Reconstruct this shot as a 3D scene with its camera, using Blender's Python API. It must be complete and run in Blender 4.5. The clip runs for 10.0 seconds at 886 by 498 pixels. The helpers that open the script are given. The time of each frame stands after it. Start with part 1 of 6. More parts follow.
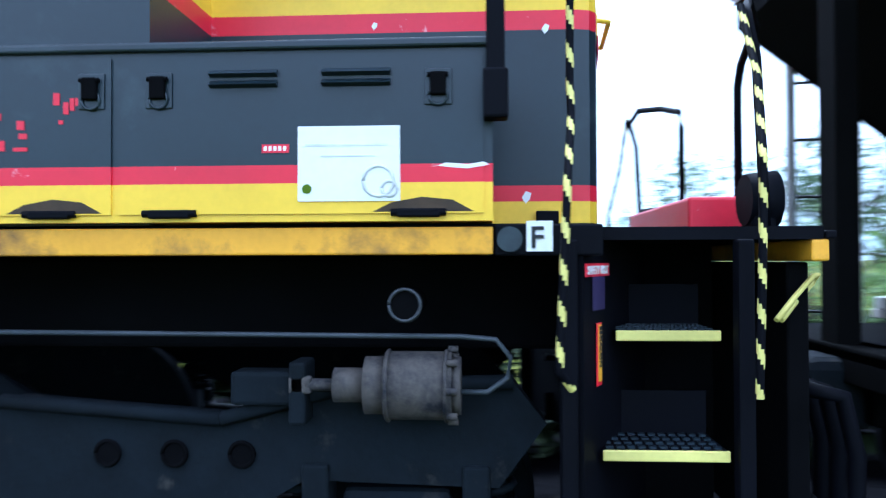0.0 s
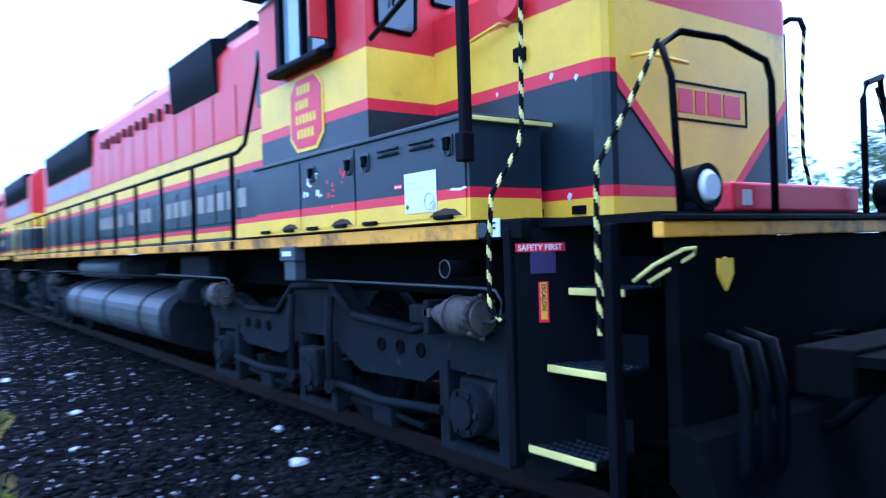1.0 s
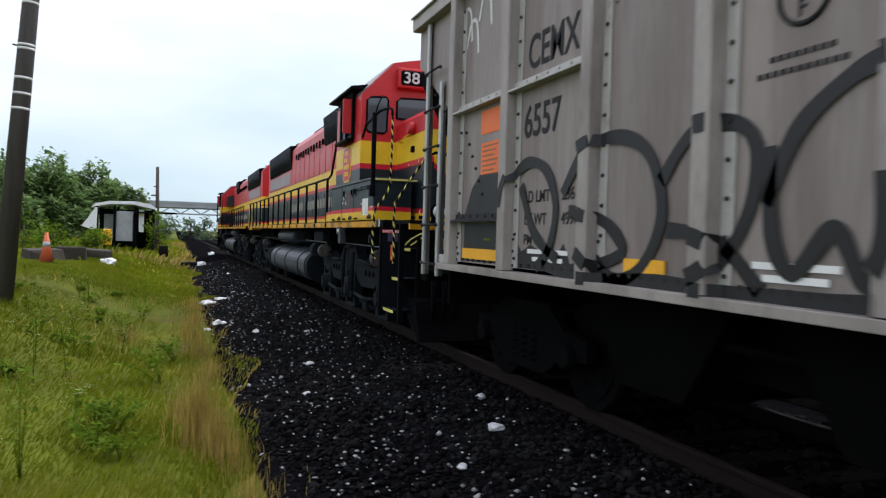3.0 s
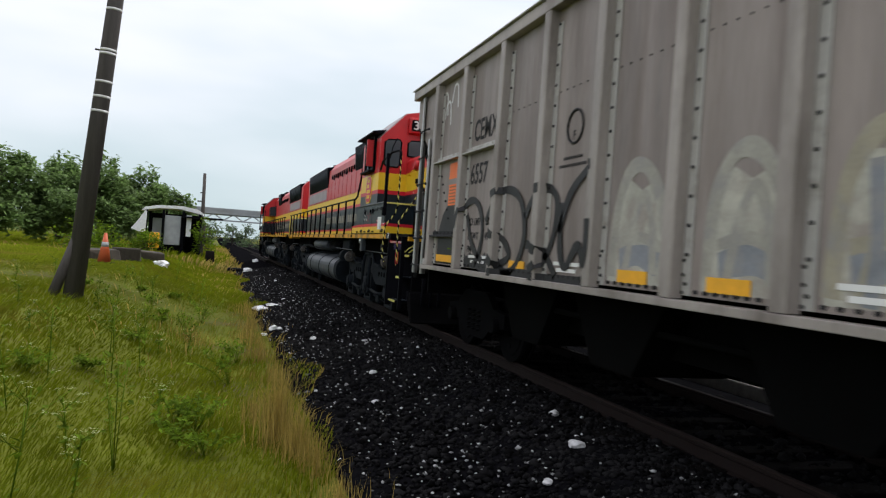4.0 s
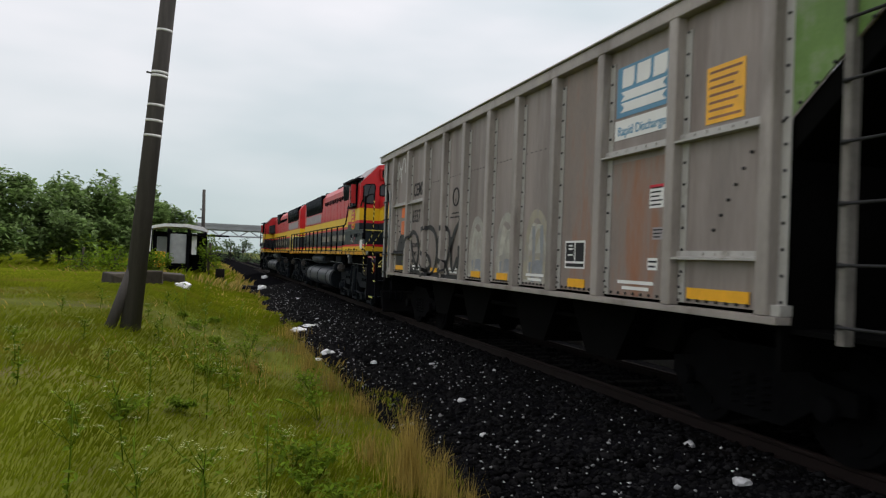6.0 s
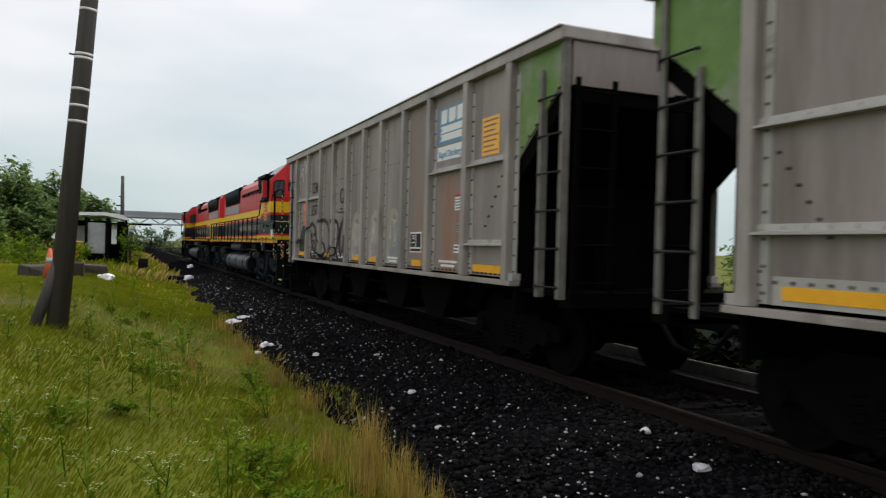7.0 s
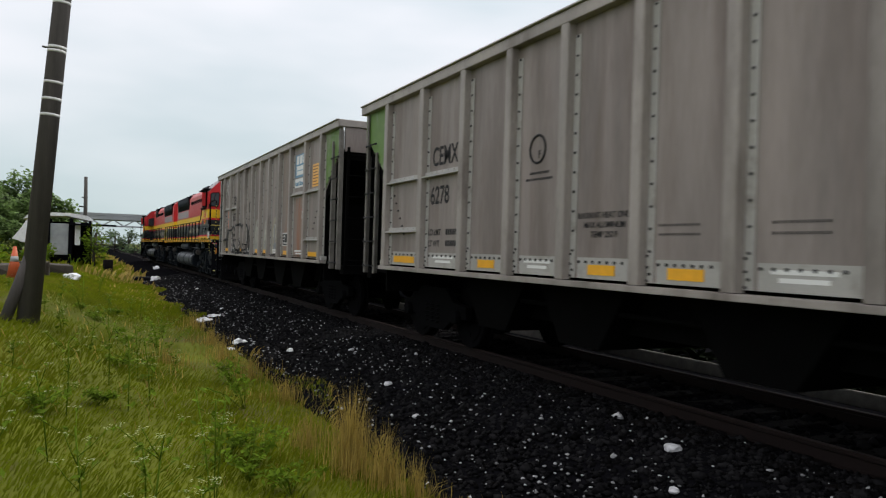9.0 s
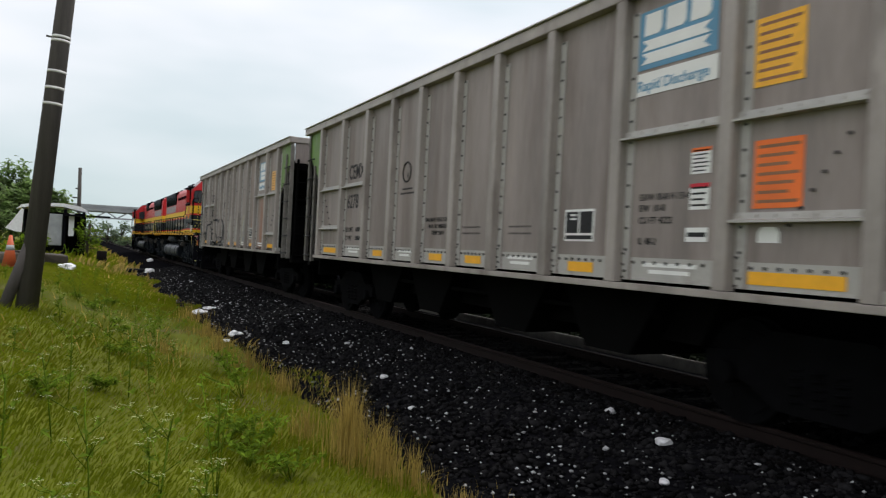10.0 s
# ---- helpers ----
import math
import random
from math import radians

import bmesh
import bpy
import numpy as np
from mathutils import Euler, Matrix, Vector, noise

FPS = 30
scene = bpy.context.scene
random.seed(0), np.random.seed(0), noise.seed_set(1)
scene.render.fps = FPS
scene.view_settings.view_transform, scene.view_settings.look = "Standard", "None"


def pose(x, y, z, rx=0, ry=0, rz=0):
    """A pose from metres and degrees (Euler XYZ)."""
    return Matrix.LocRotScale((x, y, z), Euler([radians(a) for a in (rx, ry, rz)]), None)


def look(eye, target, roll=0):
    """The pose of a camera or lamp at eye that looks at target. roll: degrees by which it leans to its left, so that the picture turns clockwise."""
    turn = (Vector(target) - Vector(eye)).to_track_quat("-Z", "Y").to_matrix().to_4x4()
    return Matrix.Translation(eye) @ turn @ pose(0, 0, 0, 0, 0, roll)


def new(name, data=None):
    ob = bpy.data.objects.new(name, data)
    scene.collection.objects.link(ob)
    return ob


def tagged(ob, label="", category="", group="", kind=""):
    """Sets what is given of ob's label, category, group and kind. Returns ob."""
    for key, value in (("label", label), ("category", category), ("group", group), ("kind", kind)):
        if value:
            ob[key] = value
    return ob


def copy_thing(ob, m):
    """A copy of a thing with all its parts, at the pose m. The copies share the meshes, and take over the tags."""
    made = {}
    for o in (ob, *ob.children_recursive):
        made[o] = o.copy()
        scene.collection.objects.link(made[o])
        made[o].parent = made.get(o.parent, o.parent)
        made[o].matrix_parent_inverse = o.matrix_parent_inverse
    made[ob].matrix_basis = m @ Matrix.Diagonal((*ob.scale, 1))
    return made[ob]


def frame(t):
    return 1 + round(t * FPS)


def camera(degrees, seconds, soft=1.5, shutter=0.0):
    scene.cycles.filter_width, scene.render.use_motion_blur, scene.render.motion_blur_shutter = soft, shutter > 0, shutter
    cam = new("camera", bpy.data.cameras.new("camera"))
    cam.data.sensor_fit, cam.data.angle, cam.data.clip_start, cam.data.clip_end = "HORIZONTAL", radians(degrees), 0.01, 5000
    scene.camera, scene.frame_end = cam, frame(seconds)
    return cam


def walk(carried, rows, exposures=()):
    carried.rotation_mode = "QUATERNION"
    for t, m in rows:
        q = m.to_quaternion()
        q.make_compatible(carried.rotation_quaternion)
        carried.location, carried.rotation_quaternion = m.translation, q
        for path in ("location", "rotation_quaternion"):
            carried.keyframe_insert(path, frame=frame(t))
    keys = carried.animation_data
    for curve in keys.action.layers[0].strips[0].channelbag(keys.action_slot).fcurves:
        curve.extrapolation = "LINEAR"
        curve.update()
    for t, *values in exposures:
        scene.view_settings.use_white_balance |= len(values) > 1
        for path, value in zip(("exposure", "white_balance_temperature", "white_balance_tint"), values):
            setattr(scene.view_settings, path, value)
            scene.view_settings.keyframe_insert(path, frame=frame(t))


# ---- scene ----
cam = camera(61.11, 10.0, soft=1.2, shutter=0.4)
# seconds, eye x, y, z, then yaw, pitch and roll in degrees: held in the hand by someone stepping back
ROWS = [
    (0.0, 0.259, 1.049, 1.531, 3.32, 0.88, -0.18),
    (0.5, 0.289, 0.965, 1.518, 34.19, 0.68, -0.99),
    (0.7, 0.259, 0.938, 1.475, 43.64, 0.92, -0.95),
    (1.0, 0.256, 0.892, 1.510, 53.68, -0.09, -1.77),
    (1.5, 0.355, 0.942, 1.412, 62.93, 1.11, 0.08),
    (2.0, 0.457, 0.920, 1.459, 67.48, 0.66, 0.65),
    (2.5, 0.465, 0.929, 1.387, 70.23, -0.81, 1.85),
    (2.7, 0.555, 0.959, 1.422, 70.01, -1.00, 1.96),
    (3.8, 0.423, 0.407, 1.449, 72.28, 0.01, 1.37),
    (4.0, 0.422, 0.439, 1.383, 73.04, 0.20, 4.05),
    (4.5, 0.197, 0.173, 1.467, 74.02, 1.14, 0.71),
    (5.0, 0.039, -0.112, 1.449, 74.54, 1.38, 2.48),
    (5.2, -0.004, -0.268, 1.455, 73.86, 0.90, 2.95),
    (6.3, -0.410, -0.699, 1.513, 72.01, 0.92, 2.39),
    (6.5, -0.454, -0.743, 1.491, 71.57, 1.08, 3.20),
    (7.0, -0.542, -0.831, 1.555, 66.94, -0.13, 1.55),
    (7.5, -0.499, -0.922, 1.511, 66.19, 0.84, 2.00),
    (8.0, -0.474, -0.947, 1.484, 66.33, 1.18, 1.78),
    (8.5, -0.435, -0.957, 1.432, 65.24, 0.98, 1.70),
    (9.0, -0.441, -0.990, 1.419, 64.49, 0.25, 1.71),
    (9.5, -0.372, -1.044, 1.434, 65.11, 0.14, 2.03),
    (10.0, -0.346, -1.100, 1.373, 63.97, 0.20, 2.89),
]
# seconds, metres that the train has rolled on
ROLLED = [
    (0.0, 0.00), (0.5, 1.64), (0.7, 2.29), (1.0, 3.27), (1.5, 4.88), (2.0, 6.53), (2.5, 8.20), (2.7, 8.90), (3.8, 12.93), (4.0, 13.66), (4.5, 15.45), (5.0, 17.21), (5.2, 17.91), (6.3, 21.72), (6.5, 22.43), (7.0, 24.30), (7.5, 26.12), (8.0, 27.91), (8.5, 29.70), (9.0, 31.50), (9.5, 33.36), (10.0, 35.22),
]
walk(cam, [(t, pose(x, y, z, 0, 0, yaw) @ pose(0, 0, 0, 90 + pitch) @ pose(0, 0, 0, 0, 0, roll)) for t, x, y, z, yaw, pitch, roll in ROWS],
     exposures=[(0.0, 1.75, 4600, 7), (0.6, 1.7, 4200, 14), (1.0, 1.7, 3950, 15), (1.5, 1.2, 4400, 15), (2.0, 0.78, 5300, 16), (2.5, 0.65, 5800, 12), (4.0, 0.40, 6450, 9), (5.0, 0.26, 6600, 9), (6.5, 0.15, 6700, 8), (7.0, 0.26, 6700, 8), (7.5, 0.26, 6650, 8), (8.5, 0.24, 6600, 8), (10.0, 0.36, 6600, 8)])

# ---- world and sun: a bright overcast day ----
world = bpy.data.worlds.new("overcast_sky")
world.use_nodes = True
scene.world = world
wn, wl = world.node_tree.nodes, world.node_tree.links
back = wn["Background"]
sky = wn.new("ShaderNodeTexSky")
sky.sky_type, sky.sun_disc = "NISHITA", False
sky.sun_elevation, sky.sun_rotation = radians(62), radians(-12)
sky_scale = wn.new("ShaderNodeMix"); sky_scale.data_type = "RGBA"; sky_scale.blend_type = "MULTIPLY"
sky_scale.inputs[0].default_value = 1.0
sky_scale.inputs[7].default_value = (0.11, 0.11, 0.11, 1)
wl.new(sky.outputs[0], sky_scale.inputs[6])
coord, cloud, ramp = wn.new("ShaderNodeTexCoord"), wn.new("ShaderNodeTexNoise"), wn.new("ShaderNodeValToRGB")
squash = wn.new("ShaderNodeMapping"); squash.inputs["Scale"].default_value = (1, 1, 3.5)
wl.new(coord.outputs["Generated"], squash.inputs[0]); wl.new(squash.outputs[0], cloud.inputs["Vector"])
cloud.inputs["Scale"].default_value, cloud.inputs["Detail"].default_value, cloud.inputs["Roughness"].default_value = 1.7, 4, 0.5
ramp.color_ramp.elements[0].position, ramp.color_ramp.elements[0].color = 0.3, (0.62, 0.70, 0.73, 1)
ramp.color_ramp.elements[1].position, ramp.color_ramp.elements[1].color = 0.65, (0.95, 0.93, 0.96, 1)
wl.new(cloud.outputs[0], ramp.inputs[0])
cover = wn.new("ShaderNodeMix"); cover.data_type = "RGBA"; cover.inputs[0].default_value = 0.9
wl.new(sky_scale.outputs[2], cover.inputs[6]); wl.new(ramp.outputs[0], cover.inputs[7])
# an overcast sky is dimmer and bluer low down than overhead
height, rise_, low_sky = wn.new("ShaderNodeSeparateXYZ"), wn.new("ShaderNodeMapRange"), wn.new("ShaderNodeMix")
wl.new(coord.outputs["Generated"], height.inputs[0]); wl.new(height.outputs[2], rise_.inputs[0])
rise_.inputs[1].default_value, rise_.inputs[2].default_value = 0.02, 0.42
low_sky.data_type = "RGBA"
low_sky.inputs[6].default_value, low_sky.inputs[7].default_value = (0.64, 0.72, 0.74, 1), (1.10, 1.06, 1.10, 1)
wl.new(rise_.outputs[0], low_sky.inputs[0])
shade = wn.new("ShaderNodeMix"); shade.data_type = "RGBA"; shade.blend_type = "MULTIPLY"; shade.inputs[0].default_value = 1.0
wl.new(cover.outputs[2], shade.inputs[6]); wl.new(low_sky.outputs[2], shade.inputs[7])
wl.new(shade.outputs[2], back.inputs[0])
back.inputs[1].default_value = 1.0

sun = new("sun", bpy.data.lights.new("sun", "SUN"))
sun.data.energy, sun.data.angle, sun.data.color = 1.5, radians(28), (1.0, 0.96, 0.9)
sun.matrix_world = look((-12, 20, 40), (-8, 0, 0))

# ---- materials ----
def mat(name, col, rough=0.6, metal=0.0, vary=0.25, scale=3.0, fine=40.0, bump=0.15, dirt=None, dirt_amount=0.0, dirt_scale=1.2, island=0.0, object_random=0.0, stretch=(1, 1, 1), spec=0.4):
    """Procedural paint or matter: base colour, broad and fine variation, stains of a second colour, fine relief."""
    m = bpy.data.materials.new(name)
    m.use_nodes = True
    n, l = m.node_tree.nodes, m.node_tree.links
    b = n["Principled BSDF"]
    b.inputs["Metallic"].default_value = metal
    b.inputs["Specular IOR Level"].default_value = spec
    tc, mp = n.new("ShaderNodeTexCoord"), n.new("ShaderNodeMapping")
    mp.inputs["Scale"].default_value = stretch
    l.new(tc.outputs["Object"], mp.inputs[0])
    big, small = n.new("ShaderNodeTexNoise"), n.new("ShaderNodeTexNoise")
    big.inputs["Scale"].default_value, big.inputs["Detail"].default_value = scale, 5
    small.inputs["Scale"].default_value, small.inputs["Detail"].default_value = fine, 3
    l.new(mp.outputs[0], big.inputs["Vector"]); l.new(mp.outputs[0], small.inputs["Vector"])
    add = n.new("ShaderNodeMath"); add.operation = "MULTIPLY_ADD"; add.inputs[1].default_value = 0.35
    l.new(small.outputs[0], add.inputs[0]); l.new(big.outputs[0], add.inputs[2])
    r = n.new("ShaderNodeMapRange")
    r.inputs[1].default_value, r.inputs[2].default_value = 0.4, 0.95
    r.inputs[3].default_value, r.inputs[4].default_value = 1 - vary, 1 + vary
    l.new(add.outputs[0], r.inputs[0])
    mul = n.new("ShaderNodeVectorMath"); mul.operation = "SCALE"
    mul.inputs[0].default_value = col
    l.new(r.outputs[0], mul.inputs[3])
    out = mul.outputs[0]
    if island or object_random:
        src = n.new("ShaderNodeNewGeometry").outputs["Random Per Island"] if island else n.new("ShaderNodeObjectInfo").outputs["Random"]
        k = n.new("ShaderNodeMapRange"); k.inputs[3].default_value, k.inputs[4].default_value = 1 - (island or object_random), 1 + (island or object_random)
        l.new(src, k.inputs[0])
        m2 = n.new("ShaderNodeVectorMath"); m2.operation = "SCALE"
        l.new(out, m2.inputs[0]); l.new(k.outputs[0], m2.inputs[3]); out = m2.outputs[0]
    if dirt:
        dn = n.new("ShaderNodeTexNoise"); dn.inputs["Scale"].default_value, dn.inputs["Detail"].default_value, dn.inputs["Roughness"].default_value = dirt_scale, 8, 0.65
        l.new(mp.outputs[0], dn.inputs["Vector"])
        dr = n.new("ShaderNodeMapRange"); dr.inputs[1].default_value, dr.inputs[2].default_value = 0.62 - dirt_amount * 0.3, 0.78 - dirt_amount * 0.2
        l.new(dn.outputs[0], dr.inputs[0])
        mx = n.new("ShaderNodeMix"); mx.data_type = "RGBA"; mx.inputs[7].default_value = (*dirt, 1)
        l.new(dr.outputs[0], mx.inputs[0]); l.new(out, mx.inputs[6]); out = mx.outputs[2]
    l.new(out, b.inputs["Base Color"])
    rr = n.new("ShaderNodeMapRange"); rr.inputs[3].default_value, rr.inputs[4].default_value = max(0.05, rough - 0.12), min(1, rough + 0.12)
    l.new(big.outputs[0], rr.inputs[0]); l.new(rr.outputs[0], b.inputs["Roughness"])
    if bump:
        bp = n.new("ShaderNodeBump"); bp.inputs["Strength"].default_value, bp.inputs["Distance"].default_value = bump, 0.01
        l.new(add.outputs[0], bp.inputs["Height"]); l.new(bp.outputs[0], b.inputs["Normal"])
    return m


def translucent(m, share=0.46):
    """Thin leaves and blades: part of the light passes through, tinted by the leaf."""
    n, l = m.node_tree.nodes, m.node_tree.links
    b, out = n["Principled BSDF"], n["Material Output"]
    tr, mx = n.new("ShaderNodeBsdfTranslucent"), n.new("ShaderNodeMixShader")
    mx.inputs[0].default_value = share
    l.new(b.inputs["Base Color"].links[0].from_socket, tr.inputs["Color"])
    l.new(b.outputs[0], mx.inputs[1]); l.new(tr.outputs[0], mx.inputs[2]); l.new(mx.outputs[0], out.inputs["Surface"])


YELLOW = mat("loco_yellow", (0.80, 0.52, 0.018), 0.42, vary=0.12, dirt=(0.40, 0.23, 0.03), dirt_amount=0.05, dirt_scale=2.2, bump=0.05)
SILL_YELLOW = mat("worn_sill_yellow", (0.80, 0.39, 0.010), 0.5, vary=0.15, dirt=(0.09, 0.05, 0.025), dirt_amount=0.55, dirt_scale=3.0, bump=0.15)
RED = mat("loco_red", (0.52, 0.018, 0.022), 0.38, vary=0.12, dirt=(0.32, 0.04, 0.03), dirt_amount=0.15, bump=0.05)
STRIPE = mat("stripe_red", (0.60, 0.012, 0.035), 0.4, vary=0.1, dirt=(0.7, 0.6, 0.6), dirt_amount=-0.12, dirt_scale=14, bump=0.05)
DARK = mat("loco_charcoal", (0.012, 0.020, 0.027), 0.38, vary=0.2, dirt=(0.035, 0.05, 0.058), dirt_amount=0.15, dirt_scale=2, bump=0.06)
BLACK = mat("black_paint", (0.0028, 0.003, 0.005), 0.65, vary=0.3, bump=0.1, spec=0.06)
# these two blacks carry the deep shade below the train in their colour
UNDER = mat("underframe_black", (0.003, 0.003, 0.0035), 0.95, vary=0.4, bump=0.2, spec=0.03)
GEARSHADE = mat("shade_black_running_gear", (0.0035, 0.0035, 0.004), 0.95, vary=0.5, scale=6, bump=0.3, spec=0.04)
IRON = mat("dusty_truck_iron", (0.0062, 0.0088, 0.0118), 0.85, spec=0.12, vary=0.35, scale=6, dirt=(0.04, 0.038, 0.035), dirt_amount=0.05, dirt_scale=7, bump=0.45)
MUD = mat("mud_caked_iron", (0.085, 0.073, 0.062), 0.8, vary=0.4, scale=9, dirt=(0.006, 0.007, 0.012), dirt_amount=0.72, dirt_scale=9, bump=0.8)
TANKGREY = mat("tank_grey", (0.042, 0.050, 0.060), 0.5, vary=0.2, dirt=(0.02, 0.02, 0.022), dirt_amount=0.3, bump=0.1)
ROOFGREY = mat("hood_roof_grey", (0.33, 0.30, 0.31), 0.6, vary=0.2, bump=0.1)
WHITE = mat("white_paint", (0.78, 0.78, 0.76), 0.5, vary=0.06, bump=0.02)
OFFWHITE = mat("faded_white", (0.62, 0.62, 0.60), 0.6, vary=0.2, scale=12, bump=0.02)
ORANGE = mat("orange_decal", (0.82, 0.17, 0.03), 0.55, vary=0.12, bump=0.02)
REFLECT = mat("reflector_yellow", (0.85, 0.42, 0.02), 0.35, vary=0.1, scale=8, bump=0.03)
BLUE = mat("sign_blue", (0.10, 0.27, 0.42), 0.45, vary=0.12, bump=0.02)
GREEN = mat("car_end_green", (0.13, 0.235, 0.055), 0.6, vary=0.25, dirt=(0.28, 0.27, 0.25), dirt_amount=0.5, dirt_scale=1.5, bump=0.06)
LETTER = mat("black_lettering", (0.028, 0.028, 0.030), 0.7, vary=0.3, scale=20, bump=0.0, spec=0.15)
LADDER = mat("dull_ladder_grey", (0.17, 0.16, 0.145), 0.7, vary=0.3, scale=6, dirt=(0.14, 0.12, 0.11), dirt_amount=0.2, dirt_scale=5, bump=0.1, spec=0.2)
SILVER = mat("dull_silver", (0.42, 0.42, 0.41), 0.45, metal=0.4, vary=0.2, bump=0.08)
CAR = mat("weathered_aluminium", (0.262, 0.224, 0.206), 0.55, metal=0.15, vary=0.3, scale=1.6, fine=25, dirt=(0.155, 0.12, 0.102), dirt_amount=0.45, dirt_scale=1.1, bump=0.1, stretch=(1.6, 1, 0.2))
CARPOST = mat("aluminium_post", (0.335, 0.300, 0.275), 0.5, metal=0.2, vary=0.28, scale=2, dirt=(0.15, 0.125, 0.11), dirt_amount=0.35, bump=0.08, stretch=(1, 1, 0.3))
CARPLATE = mat("pale_aluminium_plate", (0.42, 0.405, 0.38), 0.5, metal=0.2, vary=0.15, dirt=(0.25, 0.23, 0.2), dirt_amount=0.25, dirt_scale=3, bump=0.06)
RUST = mat("rust_print", (0.27, 0.135, 0.075), 0.75, vary=0.3, scale=2, bump=0.1)
RUSTWASH = mat("rust_streaked_aluminium", (0.25, 0.205, 0.18), 0.7, vary=0.25, scale=1.6, dirt=(0.30, 0.115, 0.05), dirt_amount=0.5, dirt_scale=1.6, bump=0.1, stretch=(1.7, 1, 0.3))
GRAFFITI = mat("black_spray_paint", (0.012, 0.012, 0.013), 0.55, vary=0.3, bump=0.0)
PALE_SPRAY = mat("pale_spray_paint", (0.345, 0.33, 0.285), 0.6, vary=0.25, scale=5, dirt=(0.28, 0.27, 0.26), dirt_amount=0.5, dirt_scale=6, bump=0.0)
BLUE_SPRAY = mat("blue_grey_spray_paint", (0.225, 0.24, 0.265), 0.6, vary=0.25, scale=5, dirt=(0.28, 0.27, 0.26), dirt_amount=0.5, dirt_scale=6, bump=0.0)
OCHRE_SPRAY = mat("ochre_spray_paint", (0.33, 0.30, 0.225), 0.6, vary=0.2, scale=5, dirt=(0.28, 0.27, 0.26), dirt_amount=0.5, dirt_scale=6, bump=0.0)
SPRAYFILL = mat("worn_spray_fill", (0.43, 0.42, 0.36), 0.6, vary=0.25, scale=4, dirt=(0.29, 0.25, 0.22), dirt_amount=0.62, dirt_scale=3.5, bump=0.0)
RAIL = mat("rusty_rail", (0.010, 0.0058, 0.005), 0.8, vary=0.3, scale=8, bump=0.2, spec=0.15)
RAILHEAD = mat("worn_rail_head", (0.022, 0.015, 0.013), 0.75, metal=0.0, spec=0.1, vary=0.2, bump=0.05)
TIE = mat("sleeper_wood", (0.006, 0.005, 0.0045), 0.95, spec=0.05, vary=0.4, scale=5, fine=60, bump=0.5, object_random=0.3)
BALLAST = mat("ballast_bed", (0.006, 0.006, 0.007), 0.95, vary=0.5, scale=9, fine=120, bump=1.0, spec=0.0)
STONE = mat("ballast_stone", (0.0095, 0.0093, 0.0098), 0.95, vary=0.3, scale=20, bump=0.2, island=0.8, spec=0.04)
PALE_STONE = mat("pale_ballast_stone", (0.34, 0.34, 0.345), 0.8, vary=0.3, scale=20, bump=0.2, island=0.6, spec=0.2)
SOIL = mat("grassy_soil", (0.10, 0.115, 0.012), 0.95, vary=0.4, scale=0.6, fine=14, dirt=(0.10, 0.075, 0.04), dirt_amount=0.25, dirt_scale=0.5, bump=0.6, spec=0.1)
GRASS = mat("grass_green", (0.165, 0.20, 0.011), 0.85, vary=0.3, scale=0.5, fine=3, dirt=(0.24, 0.19, 0.035), dirt_amount=0.22, dirt_scale=0.45, bump=0.0, island=0.25, spec=0.04)
HAY = mat("dry_grass", (0.38, 0.28, 0.075), 0.75, vary=0.25, scale=1, bump=0.0, island=0.35, spec=0.2)
LEAF = mat("weed_leaf", (0.125, 0.20, 0.014), 0.75, vary=0.3, scale=3, bump=0.0, island=0.4, spec=0.08)
TREELEAF = mat("tree_leaf", (0.15, 0.23, 0.075), 0.6, vary=0.4, scale=0.5, bump=0.0, island=0.5, spec=0.3)
# leaf green greyed by the haze of distance, mixed into the colour
PALELEAF = mat("haze_tinted_leaf", (0.10, 0.145, 0.075), 0.7, vary=0.3, scale=0.3, bump=0.0, island=0.4, spec=0.2)
# leaf colour darkened to hold the shade of the added scrub belt
SCRUBLEAF = mat("shade_dark_scrub_leaf", (0.016, 0.026, 0.010), 0.8, vary=0.4, scale=0.7, bump=0.0, island=0.5, spec=0.05)
FLORET = mat("weed_floret", (0.40, 0.45, 0.22), 0.7, vary=0.2, scale=8, bump=0.0, island=0.3, spec=0.2)
BARK = mat("bark", (0.045, 0.038, 0.028), 0.9, vary=0.4, scale=5, fine=30, bump=0.8, stretch=(1, 1, 0.3))
POLE = mat("weathered_pole_wood", (0.062, 0.055, 0.05), 0.85, vary=0.35, scale=4, fine=40, bump=0.6, stretch=(3, 3, 0.25))
CONCRETE = mat("bridge_concrete", (0.30, 0.31, 0.33), 0.85, vary=0.15, scale=0.4, bump=0.1)
PLASTIC = mat("litter_plastic", (0.75, 0.76, 0.77), 0.4, vary=0.12, scale=6, bump=0.2)
CONE = mat("cone_orange", (0.55, 0.11, 0.04), 0.5, vary=0.15, bump=0.05)
HUTWALL = mat("hut_grey_panel", (0.34, 0.36, 0.37), 0.6, vary=0.2, scale=2, bump=0.1)
STAIN = mat("oily_soot_stain", (0.045, 0.028, 0.014), 0.8, vary=0.4, scale=12, bump=0.1)
# the shade under and between the cars is put into this near-black colour
CARSHADE = mat("car_shade_black", (0.003, 0.003, 0.003), 0.95, vary=0.4, bump=0.2, spec=0.03)


for leafy in (GRASS, HAY, LEAF, TREELEAF, PALELEAF, FLORET):
    translucent(leafy)


def glass(name, col, rough=0.05):
    m = bpy.data.materials.new(name); m.use_nodes = True
    b = m.node_tree.nodes["Principled BSDF"]
    b.inputs["Base Color"].default_value = (*col, 1); b.inputs["Roughness"].default_value = rough
    b.inputs["Specular IOR Level"].default_value = 0.8
    return m


